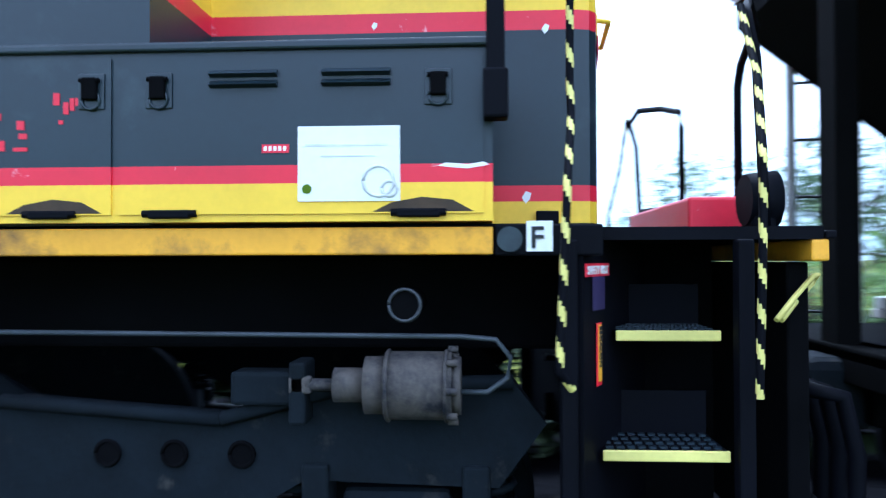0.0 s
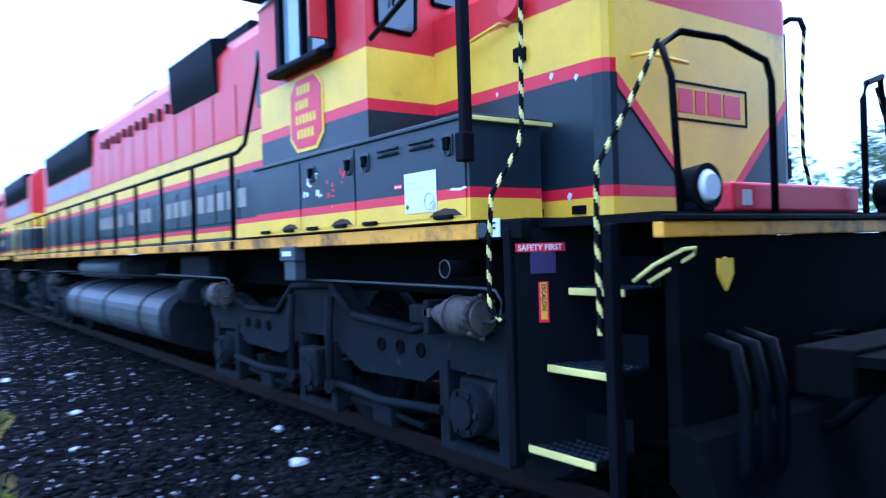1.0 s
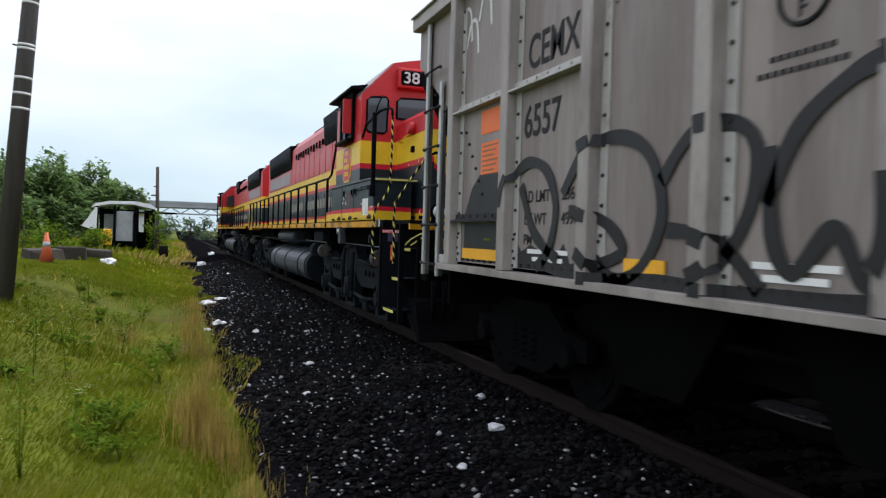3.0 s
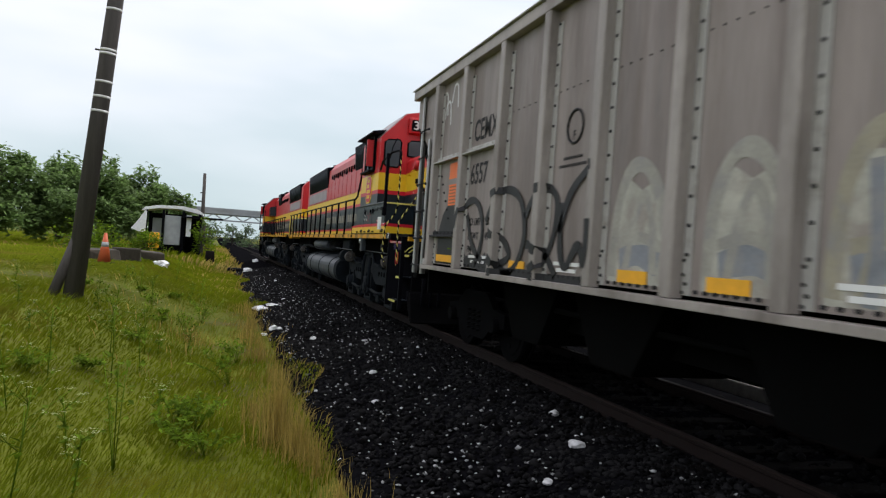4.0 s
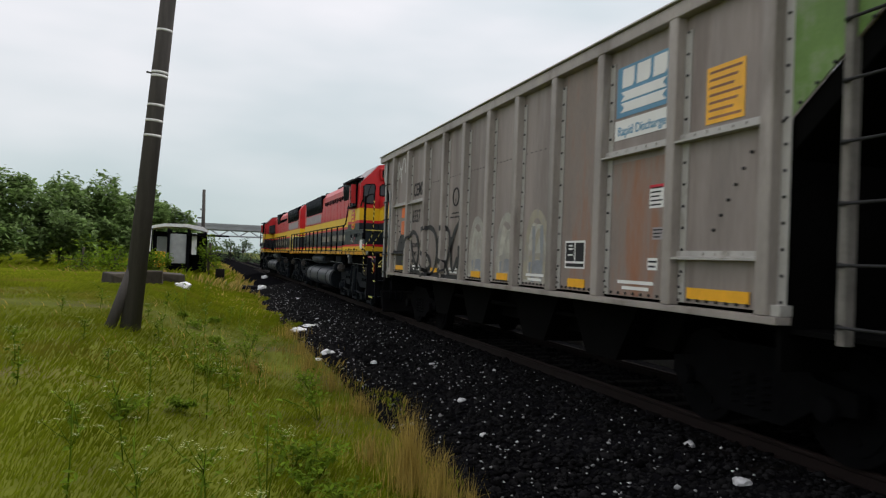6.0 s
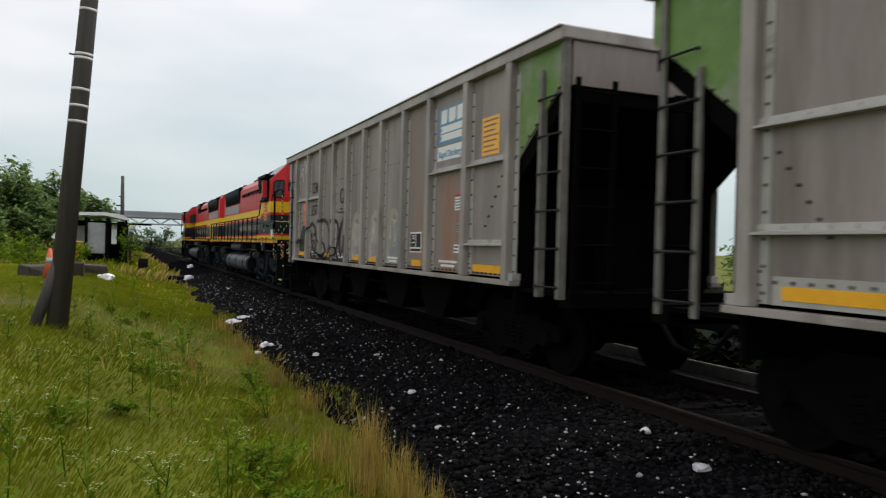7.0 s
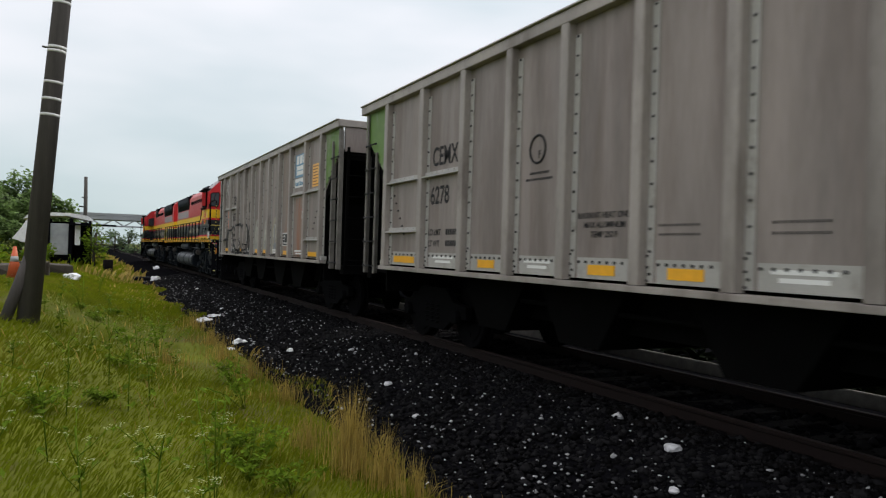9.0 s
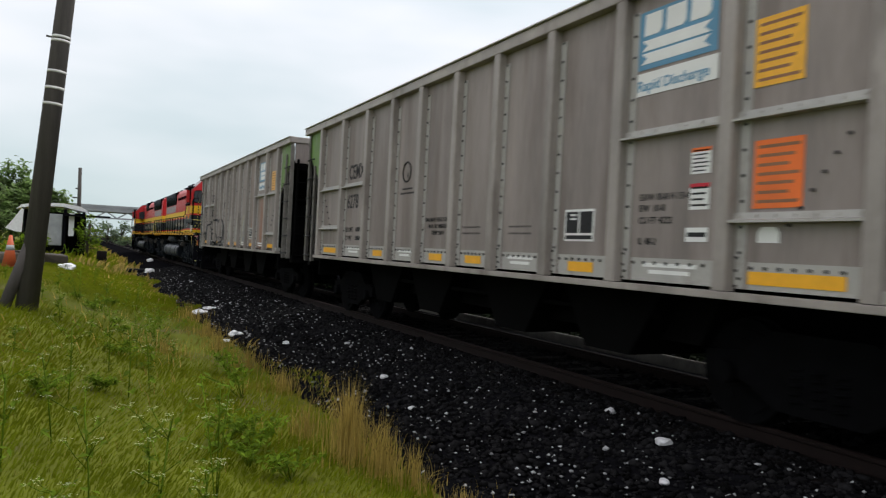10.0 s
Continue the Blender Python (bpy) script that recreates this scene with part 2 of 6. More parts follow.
GLASS = glass("tinted_cab_glass", (0.06, 0.075, 0.085))
# pale copy of the cab glass: the sky's reflection is in the colour
SKYPANE = glass("painted_sky_cab_glass", (0.25, 0.32, 0.38))
LENS = glass("lamp_lens", (0.75, 0.78, 0.8), 0.08)


# ---- building helpers ----
def part(name, bm, material, parent=None, label="", smooth=False):
    me = bpy.data.meshes.new(name)
    bmesh.ops.recalc_face_normals(bm, faces=bm.faces[:])
    bm.to_mesh(me); bm.free()
    for m in (material if isinstance(material, (list, tuple)) else [material]):
        me.materials.append(m)
    if smooth:
        for p in me.polygons:
            p.use_smooth = True
    ob = new(name, me)
    if parent is not None:
        ob.parent = parent
    return tagged(ob, label) if label else ob


def box(bm, x0, x1, y0, y1, z0, z1, bevel=0.0, index=0, m=None):
    t = bmesh.new()
    bmesh.ops.create_cube(t, size=1, matrix=Matrix.Translation(((x0 + x1) / 2, (y0 + y1) / 2, (z0 + z1) / 2)) @ Matrix.Diagonal((abs(x1 - x0), abs(y1 - y0), abs(z1 - z0), 1)))
    if bevel:
        bmesh.ops.bevel(t, geom=t.edges[:], offset=bevel, segments=2, affect="EDGES", profile=0.5)
    return join(bm, t, index, m)


def join(bm, t, index=0, m=None):
    if m is not None:
        bmesh.ops.transform(t, matrix=m, verts=t.verts[:])
    vs = {v: bm.verts.new(v.co) for v in t.verts}
    for f in t.faces:
        g = bm.faces.new([vs[v] for v in f.verts]); g.material_index = index; g.smooth = f.smooth
    t.free()
    return bm


def one(*args, **kw):
    return box(bmesh.new(), *args, **kw)


def rod(bm, p0, p1, r, seg=10, r2=None, index=0):
    p0, p1 = Vector(p0), Vector(p1)
    t = bmesh.new()
    bmesh.ops.create_cone(t, cap_ends=True, segments=seg, radius1=r, radius2=r if r2 is None else r2, depth=(p1 - p0).length)
    for f in t.faces:
        f.smooth = len(f.verts) == 4
    return join(bm, t, index, Matrix.Translation((p0 + p1) / 2) @ (p1 - p0).to_track_quat("Z", "Y").to_matrix().to_4x4())


def tube(bm, pts, r, seg=8, index=0):
    pts = [Vector(p) for p in pts]
    rings = []
    for i, p in enumerate(pts):
        d = (pts[min(i + 1, len(pts) - 1)] - pts[max(i - 1, 0)]).normalized()
        a = d.cross(Vector((0.13, 0.29, 0.95))).normalized(); b = d.cross(a)
        rings.append([bm.verts.new(p + r * (math.cos(k * 2 * math.pi / seg) * a + math.sin(k * 2 * math.pi / seg) * b)) for k in range(seg)])
    for i in range(len(rings) - 1):
        for k in range(seg):
            f = bm.faces.new((rings[i][k], rings[i][(k + 1) % seg], rings[i + 1][(k + 1) % seg], rings[i + 1][k])); f.smooth = True; f.material_index = index
    bm.faces.new(rings[0][::-1]).material_index = index; bm.faces.new(rings[-1]).material_index = index
    return bm


def slab(bm, outline, axis, a, b, index=0):
    """A flat outline drawn in the two other axes, thickened from a to b along axis."""
    def at(u, v, w):
        return {"x": (w, u, v), "y": (u, w, v), "z": (u, v, w)}[axis]
    lo, hi = [bm.verts.new(at(u, v, a)) for u, v in outline], [bm.verts.new(at(u, v, b)) for u, v in outline]
    fs = [bm.faces.new(lo[::-1]), bm.faces.new(hi)]
    n = len(outline)
    for i in range(n):
        fs.append(bm.faces.new((lo[i], lo[(i + 1) % n], hi[(i + 1) % n], hi[i])))
    for f in fs:
        f.material_index = index
    return bm


def bands(bm, outline, levels, cap=True):
    """Walls over an outline in plan, painted in bands: levels are (z, material index of the band above)."""
    n = len(outline)
    rings = [[bm.verts.new((x, y, z)) for x, y in outline] for z, _ in levels]
    for k in range(len(levels) - 1):
        for i in range(n):
            bm.faces.new((rings[k][i], rings[k][(i + 1) % n], rings[k + 1][(i + 1) % n], rings[k + 1][i])).material_index = levels[k][1]
    if cap:
        bm.faces.new(rings[0][::-1]).material_index = levels[0][1]
        bm.faces.new(rings[-1]).material_index = levels[-2][1]
    return bm


def ring(bm, centre, axis, r, thick, seg=24, index=0):
    c, q = Vector(centre), Vector(axis).to_track_quat("Z", "Y")
    pts = [c + q @ Vector((r * math.cos(k * 2 * math.pi / seg), r * math.sin(k * 2 * math.pi / seg), 0)) for k in range(seg + 1)]
    return tube(bm, pts, thick, 6, index)


def lettering(name, text, material, parent, x, y, z, size, face="-y", label="", stretch=1.0, align="LEFT"):
    """Raised letters in the built-in font, on a face that looks along -y or +x; x, y, z is the lower left corner."""
    cu = bpy.data.curves.new(name, "FONT")
    cu.body, cu.size, cu.extrude, cu.align_x, cu.offset = text, size, 0.0015, align, 0.014 * size
    tmp = new(name, cu)
    me = bpy.data.meshes.new_from_object(tmp.evaluated_get(bpy.context.evaluated_depsgraph_get()))
    bpy.data.objects.remove(tmp)
    me.materials.clear(); me.materials.append(material)
    turn = {"-y": pose(0, 0, 0, 90), "+x": pose(0, 0, 0, 90, 0, 90), "down": pose(0, 0, 0, 90) @ pose(0, 0, 0, 0, 0, -90)}[face]
    me.transform(Matrix.Translation((x, y, z)) @ turn @ Matrix.Diagonal((stretch, 1, 1, 1)))
    ob = new(name, me)
    ob.parent = parent
    return tagged(ob, label) if label else ob


def thing(name, label, category, group="", kind="", at=(0, 0, 0)):
    ob = new(name)
    ob.location = at
    return tagged(ob, label, category, group, kind)


def rolled(t):
    return float(np.interp(t, [r[0] for r in ROLLED], [r[1] for r in ROLLED]))


TRACK_Y = 5.08
turning = []  # wheelsets: object, place on its truck, radius, sense

# ---- ground, track bed and rails ----
def ease(u):
    u = max(0.0, min(1.0, u))
    return u * u * (3 - 2 * u)


def ground_z(x, y):
    far = max(0.0, min(1.0, (math.hypot(x, y) - 4) / 10))
    z = -0.47 + far * 0.07 * noise.noise(Vector((x * 0.22, y * 0.22, 3.1))) + 0.03 * noise.noise(Vector((x * 0.9, y * 0.9, 1.7)))
    if y > 1.2:
        z -= 0.12 * min(1, (y - 1.2) / 0.8)
    if y < -1:
        z += 0.10 * min(1, (-1 - y) / 6) * far
    return z + 0.7 * ease((0.9 - y) / 3.1) * ease((-x - 3.5) / 9) * ease((x + 52) / 18)


def build_ground():
    xs = sorted({*[-1500, -900, -600, -400, -300, -220, -170, -130, -100], *[-80 + 2.0 * k for k in range(20)], *[-40 + 0.5 * k for k in range(101)], *[12, 16, 20, 35, 60, 100, 180, 300, 600, 1500]})
    ys = sorted({*[-1500, -700, -350, -180, -100, -60, -40, -30, -24, -20, -16], *[-14 + 0.5 * k for k in range(33)], *[2.5, 3, 4, 5, 6.5, 8, 10, 12, 14, 17, 20, 30, 50, 90, 200, 500, 1500]})
    bm = bmesh.new()
    grid = [[bm.verts.new((x, y, ground_z(x, y))) for y in ys] for x in xs]
    for i in range(len(xs) - 1):
        for j in range(len(ys) - 1):
            bm.faces.new((grid[i][j], grid[i + 1][j], grid[i + 1][j + 1], grid[i][j + 1])).smooth = True
    tagged(part("ground", bm, SOIL), "uneven grassy ground reaching to the horizon", "ground", kind="structure")


# past y 7.6 the bed is an added strip that darkens the view below the cars
BED = ((1.25, -0.66), (1.7, -0.46), (2.2, -0.40), (2.9, -0.27), (3.45, -0.16), (3.9, -0.14), (5.08, -0.15), (6.3, -0.14), (6.75, -0.17), (7.6, -0.3), (12.5, -0.34), (14.0, -0.7))


def bed_z(y):
    return float(np.interp(y, [b[0] for b in BED], [b[1] for b in BED]))


def build_bed():
    bm = bmesh.new()
    xs = [-700, -400, -250, -150, -100, -70, -55] + [-45 + 0.5 * k for k in range(100)] + [8, 15, 30, 60, 120, 300]
    ys = [b[0] for b in BED]
    rows = [[bm.verts.new((x, y + (0.18 * noise.noise(Vector((x * 0.35, 0, y))) if 1.3 < y < 3 else 0), bed_z(y) + 0.03 * noise.noise(Vector((x * 1.3, y * 2, 0))))) for y in ys] for x in xs]
    for a, b in zip(rows, rows[1:]):
        for k in range(len(ys) - 1):
            bm.faces.new((a[k], b[k], b[k + 1], a[k + 1])).smooth = True
    tagged(part("track_bed", bm, BALLAST), "dark ballast bed, with an added dark strip beyond the track", "track bed", kind="structure")


def build_rail(y, name):
    prof = [(-0.075, -0.17), (0.075, -0.17), (0.075, -0.155), (0.012, -0.13), (0.010, -0.045), (0.036, -0.032), (0.036, -0.006), (0.026, 0.0), (-0.026, 0.0), (-0.036, -0.006), (-0.036, -0.032), (-0.010, -0.045), (-0.012, -0.13), (-0.075, -0.155)]
    bm = slab(bmesh.new(), [(y + a, b) for a, b in prof], "x", -700, 300)
    r = part("rail", bm, [RAIL, RAILHEAD])
    for p in r.data.polygons:
        if p.normal.z > 0.6 and p.center.z > -0.02:
            p.material_index = 1
    tagged(r, "rusty steel rail with a worn head", "rail", "rails of the track", "structure")


build_ground()
build_bed()
build_rail(TRACK_Y - 0.7535, "near")
build_rail(TRACK_Y + 0.7535, "far")
# bar added to give the thin bright line visible below the cars
bm = slab(bmesh.new(), [(-0.03, 0.0), (0.03, 0.0), (0.026, 0.15), (0.02, 0.17), (-0.02, 0.17), (-0.026, 0.15)], "x", -20, -4.5)
line_bar = tagged(part("spare_rail", bm, LADDER), "steel bar added as a thin bright line beyond the track", "rail"); line_bar.location = (0, 7.05, -0.2)


def mesh_from(name, verts, faces, mats, index=None):
    me = bpy.data.meshes.new(name)
    verts, faces = np.asarray(verts, np.float32), np.asarray(faces, np.int32)
    k = faces.shape[1]
    me.vertices.add(len(verts)); me.vertices.foreach_set("co", verts.ravel())
    me.loops.add(faces.size); me.loops.foreach_set("vertex_index", faces.ravel())
    me.polygons.add(len(faces)); me.polygons.foreach_set("loop_start", np.arange(0, faces.size, k, dtype=np.int32))
    if index is not None:
        me.polygons.foreach_set("material_index", np.asarray(index, np.int32))
    for m in mats:
        me.materials.append(m)
    me.update(calc_edges=True); me.validate()
    return new(name, me)


def scatter_stones(n, x0, x1, y0, y1, size, seed, near=1.0):
    rg = np.random.default_rng(seed)
    x = x1 - (x1 - x0) * rg.random(n) ** near
    y = rg.uniform(y0, y1, n)
    z = np.interp(y, [b[0] for b in BED], [b[1] for b in BED])
    # pale stones thin out towards the rails, in place of the train's shade
    light = rg.random(n) < 0.075 * np.clip((4.3 - y) / 1.2, 0, 1)
    s = size * rg.lognormal(0, 0.35, n) * (1 + np.clip((-x - 8) / 60, 0, 0.6)) * np.where(light, 0.62, 1.0)
    base = np.array([(1, 0, 0), (-1, 0, 0), (0, 1, 0), (0, -1, 0), (0, 0, 1), (0, 0, -1), (0.7, 0.6, 0.45), (-0.6, -0.7, 0.5)], float)
    tris = np.array([(0, 6, 4), (6, 2, 4), (2, 1, 4), (1, 7, 4), (7, 3, 4), (3, 0, 4), (0, 2, 6), (1, 3, 7), (0, 5, 2), (2, 5, 1), (1, 5, 3), (3, 5, 0)])
    ang = rg.uniform(0, 2 * np.pi, n)
    v = base[None] * (0.65 + 0.6 * rg.random((n, 8, 1))) * (s[:, None, None] * np.stack([1 + 0.4 * rg.random(n), np.ones(n), 0.55 + 0.4 * rg.random(n)], 1)[:, None, :])
    c, sn = np.cos(ang)[:, None], np.sin(ang)[:, None]
    vx, vy = v[..., 0] * c - v[..., 1] * sn + x[:, None], v[..., 0] * sn + v[..., 1] * c + y[:, None]
    vz = v[..., 2] + (z + np.where(light, 0.016, s * 0.25))[:, None]
    verts = np.stack([vx, vy, vz], -1).reshape(-1, 3)
    faces = (tris[None] + 8 * np.arange(n)[:, None, None]).reshape(-1, 3)
    pale = np.repeat(light, len(tris)).astype(int)
    return verts, faces, pale


va, fa, pa = scatter_stones(52000, -42, 1.5, 1.55, 4.25, 0.021, 3, 1.5)
tagged(mesh_from("ballast_stones", va, fa, [STONE, PALE_STONE], pa), "loose dark ballast stones with scattered pale ones", "ballast", kind="stuff")
va, fa, pa = scatter_stones(9000, 1.5, 10, 1.55, 4.25, 0.022, 6, 1.0)
tagged(mesh_from("ballast_stones", va, fa, [STONE, PALE_STONE], pa), "loose dark ballast stones behind the start", "ballast", kind="stuff")
va, fa, pa = scatter_stones(5000, -30, 0.5, 4.4, 6.4, 0.03, 4, 1.3)
tagged(mesh_from("ballast_stones", va, fa, [STONE, PALE_STONE], pa), "ballast stones between the rails", "ballast", kind="stuff")

# a few larger pale stones that catch the eye
rs = random.Random(8)
for x, y, r in ((-5.2, 3.42, 0.075), (-6.3, 3.75, 0.06), (-4.6, 2.9, 0.05), (-9.5, 2.6, 0.06), (-7.9, 2.3, 0.05), (-12.2, 3.0, 0.06)):
    bm = bmesh.new(); bmesh.ops.create_icosphere(bm, subdivisions=2, radius=r)
    for v in bm.verts:
        v.co *= 0.75 + 0.5 * noise.noise(v.co * 14 + Vector((x, y, 0))) + 0.1; v.co.z *= 0.6
    o = tagged(part("pale_stone", bm, PALE_STONE), "pale grey stone lying on the ballast", "stone", "pale stones"); o.location = (x, y, bed_z(y) + r * 0.35)

# sleepers
tie_mesh = None
for k in range(150):
    x = 4.0 - k * 0.53
    if tie_mesh is None:
        o = part("sleeper", one(-0.115, 0.115, -1.3, 1.3, -0.09, 0.09, 0.012), TIE); tie_mesh = o.data
    else:
        o = new("sleeper", tie_mesh)
    o.location = (x + rs.uniform(-0.03, 0.03), TRACK_Y + rs.uniform(-0.05, 0.05), -0.225)
    o.rotation_euler = (0, 0, rs.uniform(-0.02, 0.02))
    tagged(o, "dark timber sleeper half sunk in ballast", "sleeper", "sleepers of the track")

# ---- the locomotives ----
def coil(x, y, z0, z1, r, turns):
    n = turns * 10
    return tube(bmesh.new(), [(x + r * math.cos(k * 0.628), y + r * math.sin(k * 0.628), z0 + (z1 - z0) * k / n) for k in range(n + 1)], 0.016, 5)


def truck(parent, cx, sense, axles, r, name="truck"):
    """A three-axle truck; sense turns the brake cylinder end towards +x or -x."""
    tr = new(name); tr.parent = parent; tr.location = (cx, 0, 0)
    tr["label"] = "dusty cast steel three-axle truck under the locomotive"
    for s in (-1, 1):
        y0, y1 = s * 1.34, s * 1.20
        prof = [(-2.62, 0.95), (-2.5, 1.12), (-1.9, 1.10), (-1.5, 0.98), (-0.75, 0.98), (-0.42, 1.22), (0.3, 1.24), (0.62, 1.02), (1.45, 0.96), (1.9, 1.08), (2.5, 1.10), (2.62, 0.95),
                (2.45, 0.72), (1.75, 0.74), (1.55, 0.62), (0.72, 0.60), (0.42, 0.72), (0.28, 0.82), (-0.28, 0.82), (-0.42, 0.72), (-0.72, 0.60), (-1.55, 0.62), (-1.75, 0.74), (-2.45, 0.72)]
        bm = slab(bmesh.new(), [(x * sense, z) for x, z in prof], "y", y0, y1)
        rim = [(x * sense, z) for x, z in prof[1:11]]
        for (xa, za), (xb, zb) in zip(rim, rim[1:]):
            rod(bm, (xa, s * 1.36, za), (xb, s * 1.36, zb), 0.028, 6)
        part("side_frame", bm, IRON, tr)
        # lightening holes: rimmed black discs that paint the dark inside
        for hx in (1.02, 1.27, 1.52, -1.0, -1.25, -1.5):
            bm = bmesh.new()
            rod(bm, (hx * sense, s * 1.346, 0.83), (hx * sense, s * 1.325, 0.83), 0.042, 14)
            ring(bm, (hx * sense, s * 1.347, 0.83), (0, 1, 0), 0.045, 0.008, 14)
            part("lightening_hole", bm, UNDER, tr)
        for ax in axles:
            bm = one(ax - 0.2, ax + 0.2, y0 - s * 0.03, s * 1.1, 0.34, 0.7, 0.03)
            rod(bm, (ax, s * 1.2, 0.51), (ax, s * 1.43, 0.51), 0.15, 16)
            rod(bm, (ax, s * 1.43, 0.51), (ax, s * 1.46, 0.51), 0.10, 12)
            for k in range(6):
                a = k * math.pi / 3
                rod(bm, (ax + 0.125 * math.cos(a), s * 1.43, 0.51 + 0.125 * math.sin(a)), (ax + 0.125 * math.cos(a), s * 1.45, 0.51 + 0.125 * math.sin(a)), 0.02, 6)
            for dx in (-0.29, 0.29):
                box(bm, ax + dx - 0.05, ax + dx + 0.05, s * 1.2, s * 1.36, 0.26, 0.8, 0.012)
            box(bm, ax - 0.34, ax + 0.34, s * 1.28, s * 1.36, 0.22, 0.28, 0.01)
            part("axle_box", bm, IRON, tr)
            for dx in (-0.36, 0.36):
                part("coil_spring", coil(ax + dx, s * 1.24, 0.60, 0.88, 0.065, 5), IRON, tr)
        bm = bmesh.new()
        for a, b in zip(axles, axles[1:]):
            tube(bm, [(a + 0.3, s * 1.37, 0.47), ((a + b) / 2, s * 1.38, 0.43), (b - 0.3, s * 1.37, 0.47)], 0.03)
            tube(bm, [(a + 0.5, s * 1.3, 0.36), (b - 0.6, s * 1.3, 0.30)], 0.022)
            box(bm, (a + b) / 2 - 0.16, (a + b) / 2 + 0.1, s * 1.26, s * 1.36, 0.24, 0.40, 0.02)
        part("brake_rod", bm, IRON, tr)
        bm = bmesh.new()
        for hx in (-0.35, 0.35):
            tube(bm, [(hx, s * 1.4, 1.15), (hx, s * 1.42, 0.9), (hx, s * 1.41, 0.42)], 0.035)
            rod(bm, (hx, s * 1.44, 0.45), (hx, s * 1.36, 0.45), 0.06, 10)
        box(bm, -0.16, 0.16, s * 1.3, s * 1.44, 0.42, 0.72, 0.02)
        part("swing_hanger", bm, IRON, tr)
        for bx in (2.12, -2.05):
            bm = bmesh.new()
            c = bx * sense
            for xa, xb, rr in ((-0.24, -0.13, 0.06), (-0.13, -0.06, 0.10), (-0.06, 0.17, 0.118), (0.17, 0.20, 0.10)):
                rod(bm, (c + sense * xa, s * 1.44, 1.10), (c + sense * xb, s * 1.44, 1.10), rr, 18)
            for k in (0, 4):
                ring(bm, (c + sense * (-0.05 + k * 0.05), s * 1.44, 1.10), (1, 0, 0), 0.119, 0.008, 18)
            for k in range(8):
                a = k * math.pi / 4
                rod(bm, (c + sense * 0.155, s * 1.44 + 0.125 * math.cos(a), 1.10 + 0.125 * math.sin(a)), (c + sense * 0.19, s * 1.44 + 0.125 * math.cos(a), 1.10 + 0.125 * math.sin(a)), 0.012, 6)
            box(bm, c - sense * 0.05, c + sense * 0.02, s * 1.30, s * 1.44, 0.985, 1.005, 0.004)
            part("brake_cylinder", bm, MUD, tr, "mud-caked brake cylinder")
            bm = rod(bmesh.new(), (c - sense * 0.34, s * 1.44, 1.10), (c - sense * 0.24, s * 1.44, 1.10), 0.022, 8)
            box(bm, c - sense * 0.40, c - sense * 0.32, s * 1.42, s * 1.46, 1.07, 1.13, 0.008)
            part("push_rod", bm, MUD, tr)
            bm = bmesh.new()
            box(bm, c - sense * 0.62, c - sense * 0.36, s * 1.3, s * 1.42, 1.02, 1.14, 0.015)
            box(bm, c - sense * 0.4, c - sense * 0.34, s * 1.3, s * 1.46, 0.96, 1.18, 0.012)
            part("slack_adjuster", bm, IRON, tr)
            part("air_pipe", tube(bmesh.new(), [(c + sense * 0.2, s * 1.45, 1.08), (c + sense * 0.29, s * 1.45, 1.08), (c + sense * 0.36, s * 1.45, 1.13), (c + sense * 0.37, s * 1.45, 1.2), (c + sense * 0.32, s * 1.45, 1.26), (c + sense * 0.2, s * 1.45, 1.27), (c - sense * 2.2, s * 1.44, 1.285)], 0.0095), TANKGREY, tr)
    for ax in axles:
        wheelset(tr, ax, r)
    return tr


def wheelset(parent, ax, r, paint=None):
    ws = new("wheelset"); ws.parent = parent; ws.location = (ax, 0, r)
    bm = bmesh.new(); rod(bm, (0, -1.1, 0), (0, 1.1, 0), 0.08, 12)
    part("axle", bm, UNDER, ws)
    for s in (-1, 1):
        bm = bmesh.new()
        rod(bm, (0, s * 0.70, 0), (0, s * 0.83, 0), r, 36)
        rod(bm, (0, s * 0.66, 0), (0, s * 0.70, 0), r + 0.026, 36)
        rod(bm, (0, s * 0.83, 0), (0, s * 0.845, 0), r * 0.82, 28)
        rod(bm, (0, s * 0.83, 0), (0, s * 0.88, 0), 0.13, 16)
        for k in range(5):
            a = k * 2 * math.pi / 5
            rod(bm, (0.25 * math.cos(a), s * 0.845, 0.25 * math.sin(a)), (0.25 * math.cos(a), s * 0.855, 0.25 * math.sin(a)), 0.045, 8)
        part("wheel", bm, paint or IRON, ws)
    turning.append((ws, ax, r))


def rope(parent, pts, r, name="striped_rope"):
    """A rail wound with yellow and black tape: short slanted lengths in turn."""
    pts = [Vector(p) for p in pts]
    fine = []
    for a, b in zip(pts, pts[1:]):
        n = max(2, int((b - a).length / 0.016))
        fine += [a.lerp(b, k / n) for k in range(n)]
    fine.append(pts[-1])
    bm = bmesh.new()
    seg = 8
    rings = []
    for i, p in enumerate(fine):
        d = (fine[min(i + 1, len(fine) - 1)] - fine[max(i - 1, 0)]).normalized()
        a = d.cross(Vector((0.31, 0.93, 0.1))).normalized(); b = d.cross(a)
        rings.append([bm.verts.new(p + r * (math.cos(k * 2 * math.pi / seg) * a + math.sin(k * 2 * math.pi / seg) * b)) for k in range(seg)])
    for i in range(len(rings) - 1):
        for k in range(seg):
            f = bm.faces.new((rings[i][k], rings[i][(k + 1) % seg], rings[i + 1][(k + 1) % seg], rings[i + 1][k])); f.smooth = True
            f.material_index = 0 if (i + k) % 8 < 5 else 1
    return part(name, bm, [BLACK, TAPE], parent, "rail wound with yellow and black tape")


TAPE = mat("hazard_tape_yellow", (0.70, 0.62, 0.16), 0.5, vary=0.2, bump=0.05)


